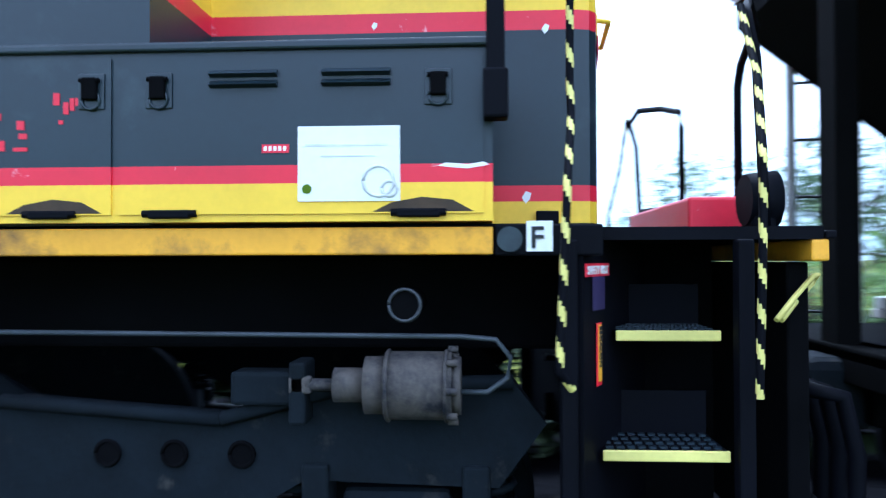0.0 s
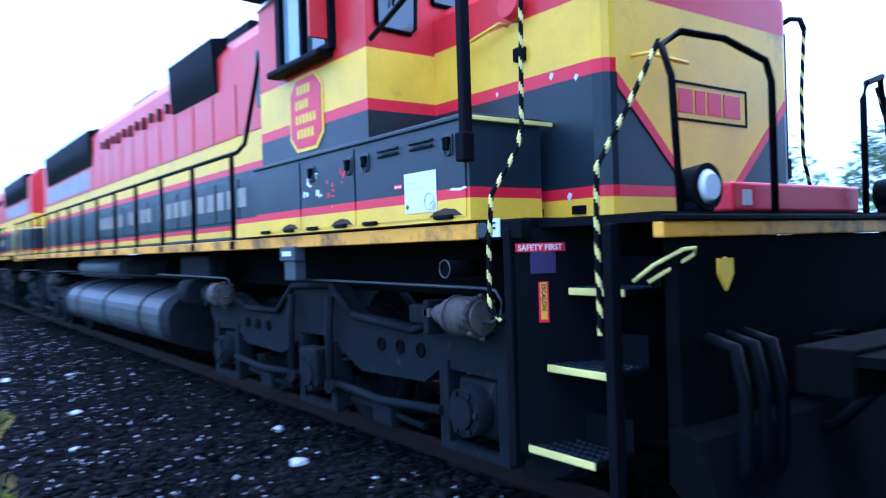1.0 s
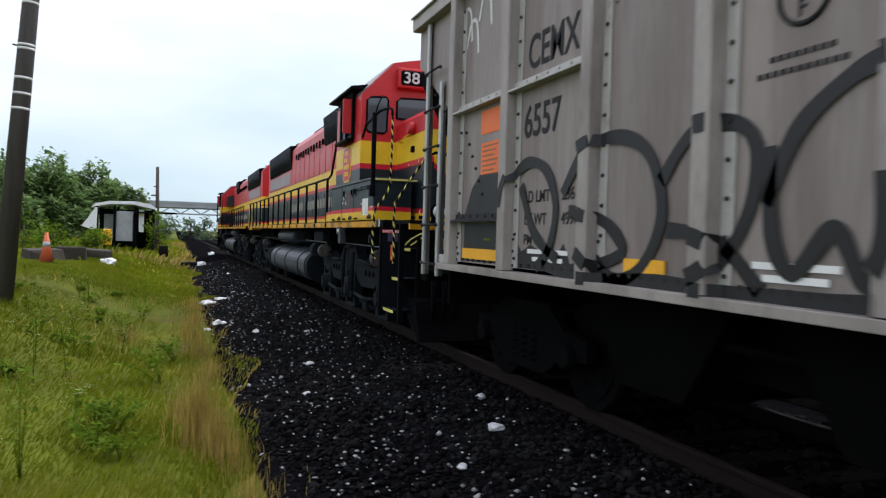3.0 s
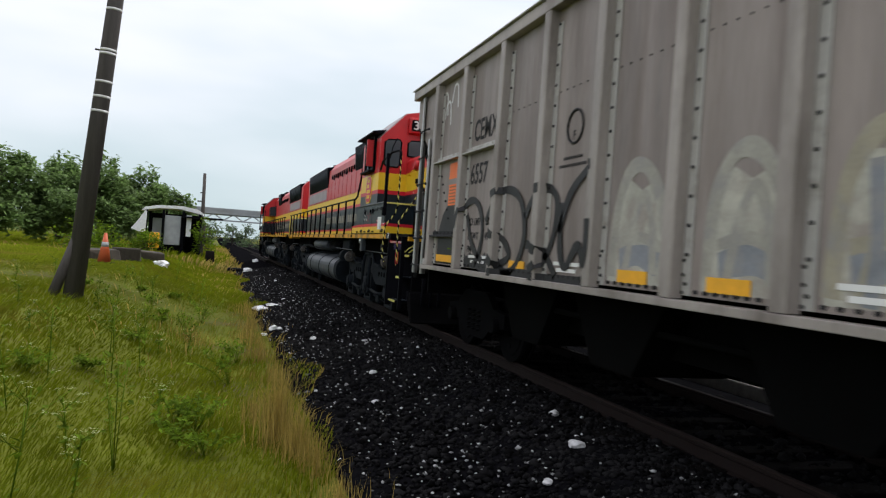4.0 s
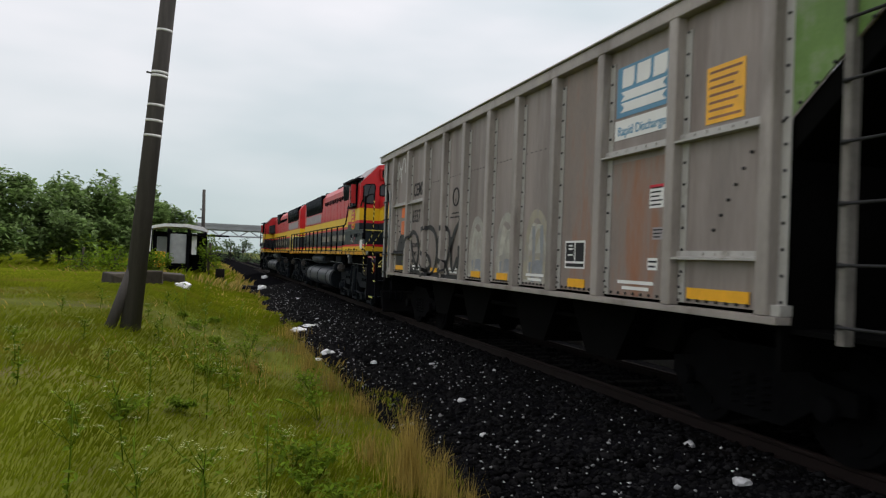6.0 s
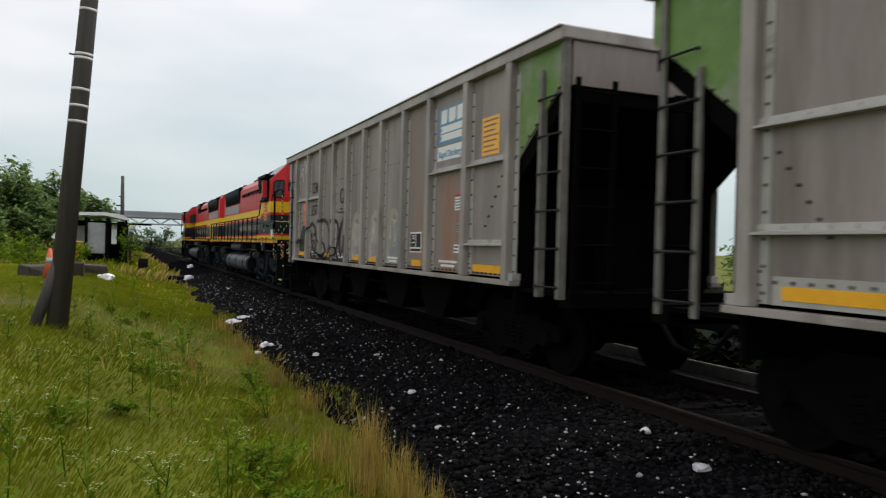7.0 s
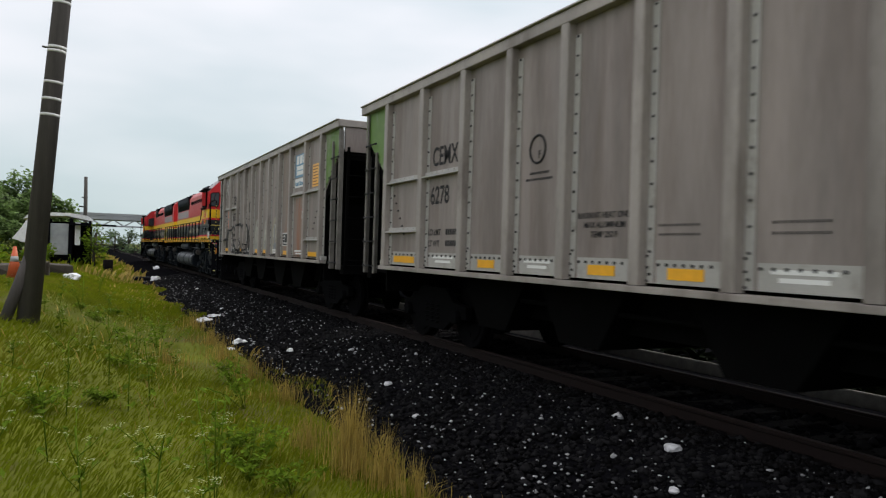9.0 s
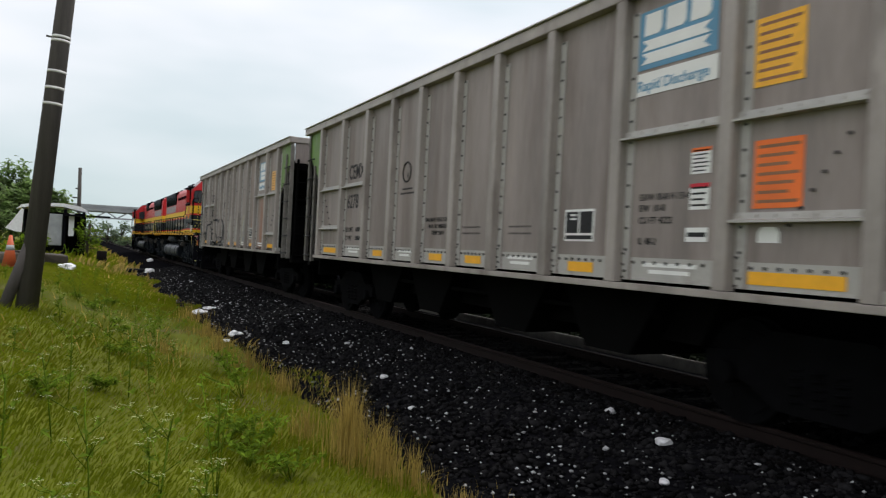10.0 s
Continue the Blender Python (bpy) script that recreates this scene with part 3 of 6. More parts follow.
def build_locomotive():
    lo = thing("locomotive", "red, yellow and charcoal diesel locomotive with a worn sill", "locomotive", "locomotives of the train")
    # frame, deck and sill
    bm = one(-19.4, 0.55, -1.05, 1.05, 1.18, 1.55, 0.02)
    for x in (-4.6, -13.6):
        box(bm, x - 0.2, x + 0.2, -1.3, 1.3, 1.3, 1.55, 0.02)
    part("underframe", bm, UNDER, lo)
    part("deck", one(-19.5, 0.62, -1.50, 1.50, 1.60, 1.655), BLACK, lo)
    for s in (-1, 1):
        part("side_sill", one(-19.2, 0.28, s * 1.50, s * 1.575, 1.55, 1.642, 0.006), SILL_YELLOW, lo, "yellow side sill, rusty and scraped")
        part("sill_end", one(0.284, 0.64, s * 1.48, s * 1.56, 1.545, 1.65, 0.008), BLACK, lo)
        bm = bmesh.new(); rod(bm, (0.335, s * 1.555, 1.60), (0.335, s * 1.575, 1.60), 0.042, 18); part("sill_cap", bm, DARK, lo)
    part("end_plate", one(0.39, 0.475, -1.568, -1.560, 1.56, 1.66), WHITE, lo, "white plate with the letter F")
    lettering("end_letter", "F", LETTER, lo, 0.40, -1.571, 1.572, 0.10)
    # long hood
    lv = [(1.655, 2), (1.72, 0), (1.80, 1), (1.86, 2), (2.47, 1), (2.55, 0), (2.90, 3), (3.95, 3)]
    bm = bands(bmesh.new(), [(-18.9, -0.85), (-2.7, -0.85), (-2.7, 0.85), (-18.9, 0.85)], lv, cap=False)
    slab(bm, [(-0.85, 3.95), (-0.62, 4.22), (0.62, 4.22), (0.85, 3.95)], "x", -18.9, -2.7, 3)
    part("long_hood", bm, [YELLOW, STRIPE, DARK, RED], lo, "red long hood with yellow and charcoal bands")
    for s in (-1, 1):
        for k in range(19):
            x = -17.9 + k * 0.78
            bm = one(x - 0.36, x + 0.36, s * 0.85, s * 0.866, 1.90, 2.40, 0.005, 0)
            part("hood_door", bm, DARK, lo)
            bm = one(x - 0.36, x + 0.36, s * 0.85, s * 0.862, 2.90, 3.52, 0.005)
            part("hood_door", bm, RED, lo)
        for k in range(11):
            x = -11.9 + k * 0.42
            part("grab_iron", one(x - 0.03, x + 0.03, s * 0.86, s * 0.90, 3.60 - 0.05 * (k % 2), 3.74), BLACK, lo)
        for x0, x1, z0, z1 in ((-18.2, -12.9, 3.36, 4.14), (-7.45, -5.65, 3.52, 4.24)):
            slant = [(s * 0.80, z0), (s * 0.88, z0 + 0.03), (s * 0.93, z1 - 0.04), (s * 0.70, z1)]
            part("radiator_housing", slab(bmesh.new(), slant, "x", x0, x1), BLACK, lo, "black radiator housing with wire mesh")
            n = int((x1 - x0) / 0.09)
            bm = bmesh.new()
            for k in range(n):
                xx = x0 + 0.05 + k * 0.09
                tube(bm, [(xx, s * 0.883, z0 + 0.05), (xx, s * 0.934, z1 - 0.05)], 0.006, 4)
            tagged(part("radiator_mesh", bm, DARK, lo), kind="stuff")
        # plain bars where the hood carries its lettering
        for k in range(22):
            if k in (6, 11): continue
            x = -12.6 + k * 0.36
            part("lettering_bar", one(x, x + 0.24, s * 0.868, s * 0.872, 2.06, 2.28), OCHRE_SPRAY, lo, "faded ochre lettering bar" if k == 0 else "")
        part("grey_hood_panel", one(-18.2, -13.2, s * 0.862, s * 0.868, 2.95, 3.33), ROOFGREY, lo)
    for x in (-17.0, -15.6, -14.2):
        bm = rod(bmesh.new(), (x, 0, 4.2), (x, 0, 4.33), 0.55, 24)
        rod(bm, (x, 0, 4.33), (x, 0, 4.35), 0.46, 24)
        part("roof_fan", bm, BLACK, lo)
    for x0, x1, w, z in ((-11.2, -9.6, 0.5, 4.36), (-6.9, -5.2, 0.6, 4.38), (-9.1, -8.2, 0.35, 4.42)):
        part("roof_hatch", one(x0, x1, -w, w, 4.2, z, 0.03), BLACK, lo)
    # cab
    cl = [(1.655, 2), (2.47, 1), (2.55, 0), (2.90, 3), (3.62, 3)]
    bm = bands(bmesh.new(), [(-2.7, -1.545), (-0.885, -1.545), (-0.885, 1.545), (-2.7, 1.545)], cl, cap=False)
    slab(bm, [(-1.545, 3.62), (-1.03, 4.15), (-0.5, 4.26), (0.5, 4.26), (1.03, 4.15), (1.545, 3.62)], "x", -2.7, -0.885, 3)
    part("cab", bm, [YELLOW, STRIPE, DARK, RED], lo, "red cab with yellow and charcoal bands")
    part("cab_roof", slab(bmesh.new(), [(-1.56, 3.62), (-1.04, 4.165), (-0.5, 4.275), (0.5, 4.275), (1.04, 4.165), (1.56, 3.62), (1.5, 3.64), (1.0, 4.14), (0.5, 4.25), (-0.5, 4.25), (-1.0, 4.14), (-1.5, 3.64)], "x", -2.76, -1.0), ROOFGREY, lo)
    for s in (-1, 1):
        w = new("cab_side_window"); w.parent = lo
        bm = bmesh.new()
        for a, b, c, d in ((-2.24, -2.15, 2.98, 3.72), (-1.38, -1.30, 2.98, 3.72), (-2.15, -1.38, 3.66, 3.72), (-2.15, -1.38, 2.98, 3.03), (-1.80, -1.75, 3.03, 3.66)):
            box(bm, a, b, s * 1.53, s * 1.60, c, d, 0.008)
        part("window_frame", bm, BLACK, w)
        part("pane", one(-2.15, -1.80, s * 1.548, s * 1.558, 3.03, 3.66), SKYPANE, w, "pane with a pale sky reflection in its colour")
        part("pane", one(-1.75, -1.38, s * 1.548, s * 1.552, 3.03, 3.66), GLASS, w)
        part("arm_rest", one(-2.26, -1.34, s * 1.55, s * 1.68, 2.93, 2.985, 0.015), BLACK, w)
        part("wind_deflector", one(-1.36, -1.33, s * 1.55, s * 1.74, 3.05, 3.6, 0.005), RED, w)
        part("sun_awning", slab(bmesh.new(), [(s * 1.42, 3.79), (s * 1.70, 3.74), (s * 1.70, 3.71), (s * 1.50, 3.70)], "x", -2.72, -0.96), BLACK, lo, "dark sun awning over the side window")
        part("cab_rear_box", slab(bmesh.new(), [(s * 0.86, 2.95), (s * 1.25, 2.95), (s * 1.25, 3.5), (s * 0.86, 3.6)], "x", -3.5, -2.72), DARK, lo)
        # front side window
        fw = new("cab_front_window"); fw.parent = lo
        ol = [(s * 1.46, 3.08), (s * 1.42, 3.04), (s * 1.18, 3.03), (s * 1.14, 3.07), (s * 1.12, 3.55), (s * 1.16, 3.60), (s * 1.40, 3.58), (s * 1.46, 3.53)]
        part("pane", slab(bmesh.new(), ol, "x", -0.886, -0.872), GLASS, fw)
        bm = bmesh.new(); tube(bm, [(-0.872, y, z) for y, z in ol + ol[:1]], 0.016, 6); part("window_gasket", bm, BLACK, fw)
        part("wiper", tube(bmesh.new(), [(-0.85, s * 1.22, 3.62), (-0.85, s * 1.30, 3.44), (-0.845, s * 1.34, 3.2)], 0.009, 5), BLACK, fw)
        # windscreen
        ws = new("windscreen"); ws.parent = lo
        ol = [(s * 0.98, 3.28), (s * 0.30, 3.26), (s * 0.30, 3.62), (s * 0.92, 3.60), (s * 0.98, 3.55)]
        part("pane", slab(bmesh.new(), ol, "x", -0.886, -0.872), GLASS, ws)
        bm = bmesh.new(); tube(bm, [(-0.872, y, z) for y, z in ol + ol[:1]], 0.016, 6); part("window_gasket", bm, BLACK, ws)
        # number boards
        nb = new("number_board"); nb.parent = lo
        bm = one(-0.89, -0.74, s * 0.22, s * 1.0, 3.74, 4.06, 0.03)
        part("housing", bm, RED, nb)
        bm = one(-0.75, -0.72, s * 0.26, s * 0.96, 3.79, 4.01, 0.03)
        part("board", bm, BLACK, nb)
        lettering("number", "3815", OFFWHITE, nb, -0.718, -0.935 if s < 0 else 0.285, 3.818, 0.245, face="+x", stretch=1.12)
        # badge
        cx, cz = -1.81, 2.60
        oct_ = [(-0.17, 0.30), (0.17, 0.30), (0.29, 0.19), (0.29, -0.19), (0.17, -0.30), (-0.17, -0.30), (-0.29, -0.19), (-0.29, 0.19)]
        bd = new("badge"); bd.parent = lo
        part("badge_rim", slab(bmesh.new(), [(cx + u, cz + v) for u, v in oct_], "y", s * 1.545, s * 1.553), YELLOW, bd)
        part("badge_plate", slab(bmesh.new(), [(cx + 0.9 * u, cz + 0.9 * v) for u, v in oct_], "y", s * 1.553, s * 1.557), STRIPE, bd, "dark red eight-sided badge")
        bm = bmesh.new()
        for k, (a, b) in enumerate(((-0.14, 0.10), (-0.17, 0.06), (-0.17, 0.17), (-0.15, 0.13))):
            z = cz + 0.15 - k * 0.115
            xx = cx + a
            while xx < cx + b:
                box(bm, xx, xx + 0.045, s * 1.557, s * 1.560, z, z + 0.07); xx += 0.06
        tagged(part("badge_lettering", bm, YELLOW, bd), kind="stuff")
    bm = one(-0.885, -0.70, -0.20, 0.20, 3.78, 4.16, 0.05)
    part("headlight_housing", bm, RED, lo)
    for z in (3.88, 4.06):
        bm = bmesh.new(); rod(bm, (-0.72, 0, z), (-0.68, 0, z), 0.075, 20); part("headlight", bm, LENS, lo, "clear round headlight lens")
    # short nose
    nl = [(1.655, 0), (1.77, 1), (1.835, 2), (2.47, 1), (2.55, 0), (2.92, 3), (3.16, 3)]
    plan_ = [(-0.886, -0.97), (0.62, -0.97), (0.68, -0.955), (0.71, -0.92), (0.72, -0.88), (0.72, 0.88), (0.71, 0.92), (0.68, 0.955), (0.62, 0.97), (-0.886, 0.97)]
    bm = bands(bmesh.new(), plan_, nl, cap=False)
    top = [bm.verts.new((x * (1.0 if x < 0 else 0.97), y * 0.92, 3.24)) for x, y in plan_]
    low = [v for v in bm.verts if abs(v.co.z - 3.16) < 1e-4]
    order = [min(low, key=lambda v: (v.co.x - x) ** 2 + (v.co.y - y) ** 2) for x, y in plan_]
    for i in range(len(plan_)):
        bm.faces.new((order[i], order[(i + 1) % len(plan_)], top[(i + 1) % len(plan_)], top[i])).material_index = 3
    bm.faces.new(top).material_index = 3
    part("short_nose", bm, [YELLOW, STRIPE, DARK, RED], lo, "low nose with yellow chevron on charcoal")
    part("nose_front", slab(bmesh.new(), [(-0.88, 2.47), (-0.20, 1.836), (0.20, 1.836), (0.88, 2.47), (0.88, 2.56), (-0.88, 2.56)], "x", 0.72, 0.725), YELLOW, lo)
    for s in (-1, 1):
        part("nose_stripe", slab(bmesh.new(), [(s * 0.88, 2.47), (s * 0.20, 1.836), (s * 0.28, 1.836), (s * 0.88, 2.39)], "x", 0.725, 0.729), STRIPE, lo)
        part("nose_hinge", one(0.46 if s < 0 else 0.1, 0.55 if s < 0 else 0.2, -1.0, -0.96, 1.68, 1.73, 0.005), BLACK, lo)
        bm = tube(bmesh.new(), [(-0.5, s * 0.96, 2.86), (-0.5, s * 1.04, 2.86), (-0.08, s * 1.04, 2.92), (-0.08, s * 0.96, 2.92)], 0.013, 6); part("grab_iron", bm, YELLOW, lo)
        bm = bmesh.new(); rod(bm, (0.02, s * 0.94, 3.0), (0.02, s * 1.06, 3.02), 0.09, 14); part("horn_cover", bm, RED, lo)
        part("nose_latch", one(0.0, 0.09, s * 0.965, s * 1.01, 2.66, 2.75, 0.01), BLACK, lo)
    for x, z, r in ((-0.35, 1.80, 0.02), (0.12, 1.805, 0.03), (0.42, 1.79, 0.022), (0.5, 2.475, 0.018), (0.30, 2.52, 0.02), (-0.2, 2.50, 0.014)):
        part("paint_chip", slab(bmesh.new(), [(x, z + r), (x + r, z + 0.6 * r), (x + 0.7 * r, z - 0.5 * r), (x - 0.1 * r, z - 1.3 * r), (x - 0.8 * r, z - 0.2 * r)], "y", -0.9745, -0.968), WHITE, lo)
    part("box_end_strip", one(0.286, 0.31, -1.60, -0.98, 2.212, 2.238, 0.004), TAPE, lo, "yellow strip along the box end")
    sg = new("nose_sign"); sg.parent = lo
    bm = bmesh.new()
    for a, b, c, d in ((-0.40, 0.40, 2.24, 2.255), (-0.40, 0.40, 2.465, 2.48), (-0.40, -0.385, 2.255, 2.465), (0.385, 0.40, 2.255, 2.465)):
        box(bm, 0.726, 0.731, a, b, c, d)
    part("sign_border", bm, BLACK, sg)
    # plain upright bars in the sign's frame
    for yy, w in ((-0.33, 0.14), (-0.16, 0.10), (-0.03, 0.14), (0.14, 0.18)):
        part("sign_bar", one(0.726, 0.731, yy, yy + w, 2.29, 2.435), STRIPE, sg, "plain dark red sign bar")
    part("nose_grab", tube(bmesh.new(), [(0.71, -0.74, 2.58), (0.80, -0.70, 2.58), (0.82, -0.36, 2.56), (0.71, -0.34, 2.60)], 0.012, 6), YELLOW, lo)
    # side boxes with hinged lids
    for s in (-1, 1):
        sb = new("side_box"); sb.parent = lo; sb["label"] = "charcoal equipment box with red and yellow bands"
        lv2 = [(1.66, 0), (1.785, 1), (1.845, 2), (2.225, 2)]
        part("box_body", bands(bmesh.new(), [(-2.72, s * 1.605), (0.28, s * 1.605), (0.28, s * 1.06), (-2.72, s * 1.06)], lv2), [YELLOW, STRIPE, DARK], sb)
        part("box_step", bands(bmesh.new(), [(-3.22, s * 1.60), (-2.722, s * 1.60), (-2.722, s * 1.2), (-3.22, s * 1.2)], [(1.66, 0), (1.785, 1), (1.83, 1)]), [YELLOW, STRIPE], sb)
        part("lid", one(-2.74, 0.285, s * 1.03, s * 1.625, 2.225, 2.255, 0.008), DARK, sb)
        for x0, x1 in ((-2.68, -1.84), (-1.80, -0.985), (-0.955, 0.25)):
            part("door", bands(bmesh.new(), [(x0, s * 1.613), (x1, s * 1.613), (x1, s * 1.60), (x0, s * 1.60)], [(1.685, 0), (1.785, 1), (1.845, 2), (2.205, 2)]), [YELLOW, STRIPE, DARK], sb)
            for hx in (x0 + 0.16, x1 - 0.22):
                bm = one(hx - 0.06, hx + 0.08, s * 1.60, s * 1.628, 1.672, 1.70, 0.006)
                rod(bm, (hx - 0.08, s * 1.615, 1.688), (hx + 0.1, s * 1.615, 1.688), 0.012, 8)
                part("hinge", bm, BLACK, sb)
            part("soot_stain", slab(bmesh.new(), [(x1 - 0.36, 1.69), (x1 - 0.30, 1.72), (x1 - 0.2, 1.738), (x1 - 0.1, 1.728), (x1 - 0.03, 1.69)], "y", s * 1.6132, s * 1.6138), STAIN, sb, "brown soot stain")
        for lx in (-1.62, -1.05, -0.82, 0.105):
            bm = one(lx - 0.045, lx + 0.045, s * 1.613, s * 1.62, 2.035, 2.155, 0.004)
            ring(bm, (lx, s * 1.622, 2.065), (0, 1, 0), 0.03, 0.006, 12)
            part("latch_plate", bm, DARK, sb)
            bm = one(lx - 0.026, lx + 0.026, s * 1.62, s * 1.64, 2.065, 2.14, 0.006)
            rod(bm, (lx - 0.034, s * 1.632, 2.13), (lx + 0.034, s * 1.632, 2.13), 0.008, 6)
            part("latch", bm, UNDER, sb)
        for vx in (-0.648, -0.275):
            bm = bmesh.new()
            for z in (2.10, 2.135):
                slab(bm, [(s * 1.612, z), (s * 1.64, z + 0.008), (s * 1.612, z + 0.026)], "x", vx, vx + 0.225)
            part("louver", bm, DARK, sb)
        part("placard", one(-0.355, -0.02, s * 1.614, s * 1.618, 1.725, 1.97), WHITE, sb, "white paper placard, faded print")
        bm = bmesh.new(); box(bm, -0.33, -0.06, s * 1.618, s * 1.6195, 1.905, 1.911); box(bm, -0.28, -0.1, s * 1.618, s * 1.6195, 1.87, 1.874)
        ring(bm, (-0.09, s * 1.618, 1.79), (0, 1, 0), 0.05, 0.006, 16); ring(bm, (-0.055, s * 1.618, 1.765), (0, 1, 0), 0.025, 0.006, 12)
        part("placard_print", bm, OFFWHITE, sb)
        bm = bmesh.new(); rod(bm, (-0.325, s * 1.618, 1.765), (-0.325, s * 1.6195, 1.765), 0.016, 14); part("placard_mark", bm, LEAF, sb)
        part("small_plate", one(-0.475, -0.385, s * 1.614, s * 1.616, 1.885, 1.913), STRIPE, sb)
        bm = bmesh.new()
        for k in range(5): box(bm, -0.468 + k * 0.016, -0.458 + k * 0.016, s * 1.616, s * 1.6165, 1.892, 1.907)
        tagged(part("plate_bars", bm, WHITE, sb), kind="stuff")
        # flaked road number, plain remnants
        bm = bmesh.new()
        rnd = random.Random(5)
        for k in range(4):
            for j in range(5):
                x, z = -1.72 + k * 0.19 + rnd.uniform(-0.05, 0.05), 1.97 + rnd.uniform(-0.08, 0.09)
                box(bm, x, x + rnd.uniform(0.015, 0.05), s * 1.614, s * 1.6155, z, z + rnd.uniform(0.012, 0.05), index=0 if k < 2 else 1)
        part("flaked_number", bm, [WHITE, STRIPE], sb, "flaked remains of painted numbers")["kind"] = "stuff"
        part("paint_chip", slab(bmesh.new(), [(0.10, 1.838), (0.13, 1.848), (0.2, 1.842), (0.25, 1.85), (0.27, 1.84), (0.2, 1.828), (0.15, 1.832)], "y", s * 1.614, s * 1.6145), WHITE, sb)
    # end platform, steps and pilot
    part("end_platform", one(0.60, 1.40, -1.42, 1.42, 1.60, 1.645), BLACK, lo)
    bm = one(1.36, 1.42, -1.42, 1.42, 1.525, 1.60, 0.008)
    part("end_beam", bm, SILL_YELLOW, lo, "yellow end beam, chipped")
    part("end_beam_lip", one(1.402, 1.44, -1.43, 1.43, 1.602, 1.63, 0.006), BLACK, lo)
    part("pilot_plate", one(1.32, 1.40, -1.30, 1.30, 0.62, 1.522, 0.01), UNDER, lo)
    part("snow_plow", slab(bmesh.new(), [(1.36, 0.66), (1.52, 0.62), (1.72, 0.14), (1.66, 0.12), (1.36, 0.4)], "y", -1.35, 1.35), UNDER, lo)
    for s in (-1, 1):
        st = new("stepwell"); st.parent = lo
        wall = [(0.555, s * 1.54), (0.575, s * 1.55), (0.93, s * 0.78), (0.91, s * 0.77)]
        part("well_wall", slab(bmesh.new(), wall, "z", 0.42, 1.60), BLACK, st)
        part("well_post", one(0.50, 0.555, s * 1.50, s * 1.57, 0.34, 1.598, 0.008), BLACK, st)
        part("well_post", one(1.10, 1.155, s * 1.40, s * 1.47, 0.30, 1.60, 0.008), BLACK, st)
        part("well_back", one(0.85, 1.22, s * 0.70, s * 0.76, 0.42, 1.6), UNDER, st)
        for z, yo, x0, x1 in ((0.455, 1.50, 0.56, 1.05), (0.875, 1.41, 0.655, 1.085), (1.275, 1.30, 0.72, 1.09)):
            tr = new("step"); tr.parent = st
            part("tread", one(x0, x1, s * (yo - 0.28), s * (yo - 0.002), z - 0.03, z, 0.004), BLACK, tr)
            part("nosing", one(x0, x1, s * (yo - 0.002), s * (yo + 0.012), z - 0.034, z + 0.004, 0.004), TAPE, tr, "yellow step edge")
            bm = bmesh.new()
            for i in range(11):
                for j in range(4):
                    x, y = x0 + 0.03 + i * (x1 - x0 - 0.06) / 10, s * (yo - 0.04 - j * 0.065)
                    box(bm, x - 0.012, x + 0.012, y - 0.012, y + 0.012, z, z + 0.008)
            tagged(part("tread_studs", bm, DARK, tr), kind="stuff")
            part("riser", one(x0 + 0.1, x1, s * (yo - 0.29), s * (yo - 0.28), z, z + 0.16), BLACK, tr)
        # signs on the slanted wall of the stepwell
        m = Matrix.Translation((0.575, s * 1.55, 0)) @ pose(0, 0, 0, 0, 0, 65.3 if s < 0 else -65.3)
        sg = new("step_sign"); sg.parent = st; sg.matrix_local = m
        if s < 0:
            part("sign_plate", one(0.0, 0.275, -0.010, -0.006, 1.475, 1.52), STRIPE, sg, "red plate reading SAFETY FIRST")
            lettering("sign_lettering", "SAFETY FIRST", WHITE, sg, 0.012, -0.012, 1.483, 0.042, stretch=0.98)
            part("sign_plate", one(0.12, 0.175, -0.010, -0.006, 1.10, 1.315), STRIPE, sg, "upright orange sign reading ESCALON")
            part("sign_plate", one(0.13, 0.165, -0.013, -0.010, 1.115, 1.31), REFLECT, sg)
            lettering("sign_lettering", "ESCALON", LETTER, sg, 0.135, -0.015, 1.305, 0.034, face="down", stretch=0.95)
            part("faded_patch", one(0.08, 0.22, -0.009, -0.006, 1.36, 1.48), mat("faded_purple_paint", (0.03, 0.02, 0.07), 0.6), sg)
    # ditch lights, red box and fittings on the platform
    for s in (-1, 1):
        d = new("ditch_light"); d.parent = lo
        bm = bmesh.new(); rod(bm, (1.27, s * 1.02, 1.765), (1.385, s * 1.02, 1.765), 0.10, 20, r2=0.115); box(bm, 1.28, 1.37, s * 1.02 - 0.08, s * 1.02 + 0.08, 1.64, 1.75, 0.02)
        part("lamp_body", bm, BLACK, d)
        bm = bmesh.new(); rod(bm, (1.385, s * 1.02, 1.765), (1.41, s * 1.02, 1.765), 0.085, 20, r2=0.06); part("lamp_lens", bm, LENS, d)
    part("platform_box", one(1.12, 1.36, -0.78, 0.55, 1.65, 1.80, 0.015), STRIPE, lo, "dark red box on the platform")
    part("paper_tag", one(1.362, 1.366, -0.70, -0.62, 1.68, 1.76), OFFWHITE, lo)
    part("hose_shield", slab(bmesh.new(), [(-1.0, 1.42), (-0.97, 1.41), (-0.94, 1.425), (-0.91, 1.41), (-0.88, 1.42), (-0.88, 1.34), (-0.94, 1.26), (-1.0, 1.34)], "x", 1.40, 1.415), YELLOW, lo, "yellow shield-shaped plate")
    part("coupler_lever", tube(bmesh.new(), [(1.24, -1.42, 1.325), (1.32, -1.37, 1.40), (1.42, -1.28, 1.47), (1.455, -1.24, 1.475), (1.44, -1.23, 1.445), (1.36, -1.29, 1.385), (1.28, -1.36, 1.32)], 0.010, 8), TAPE, lo, "yellow uncoupling lever")
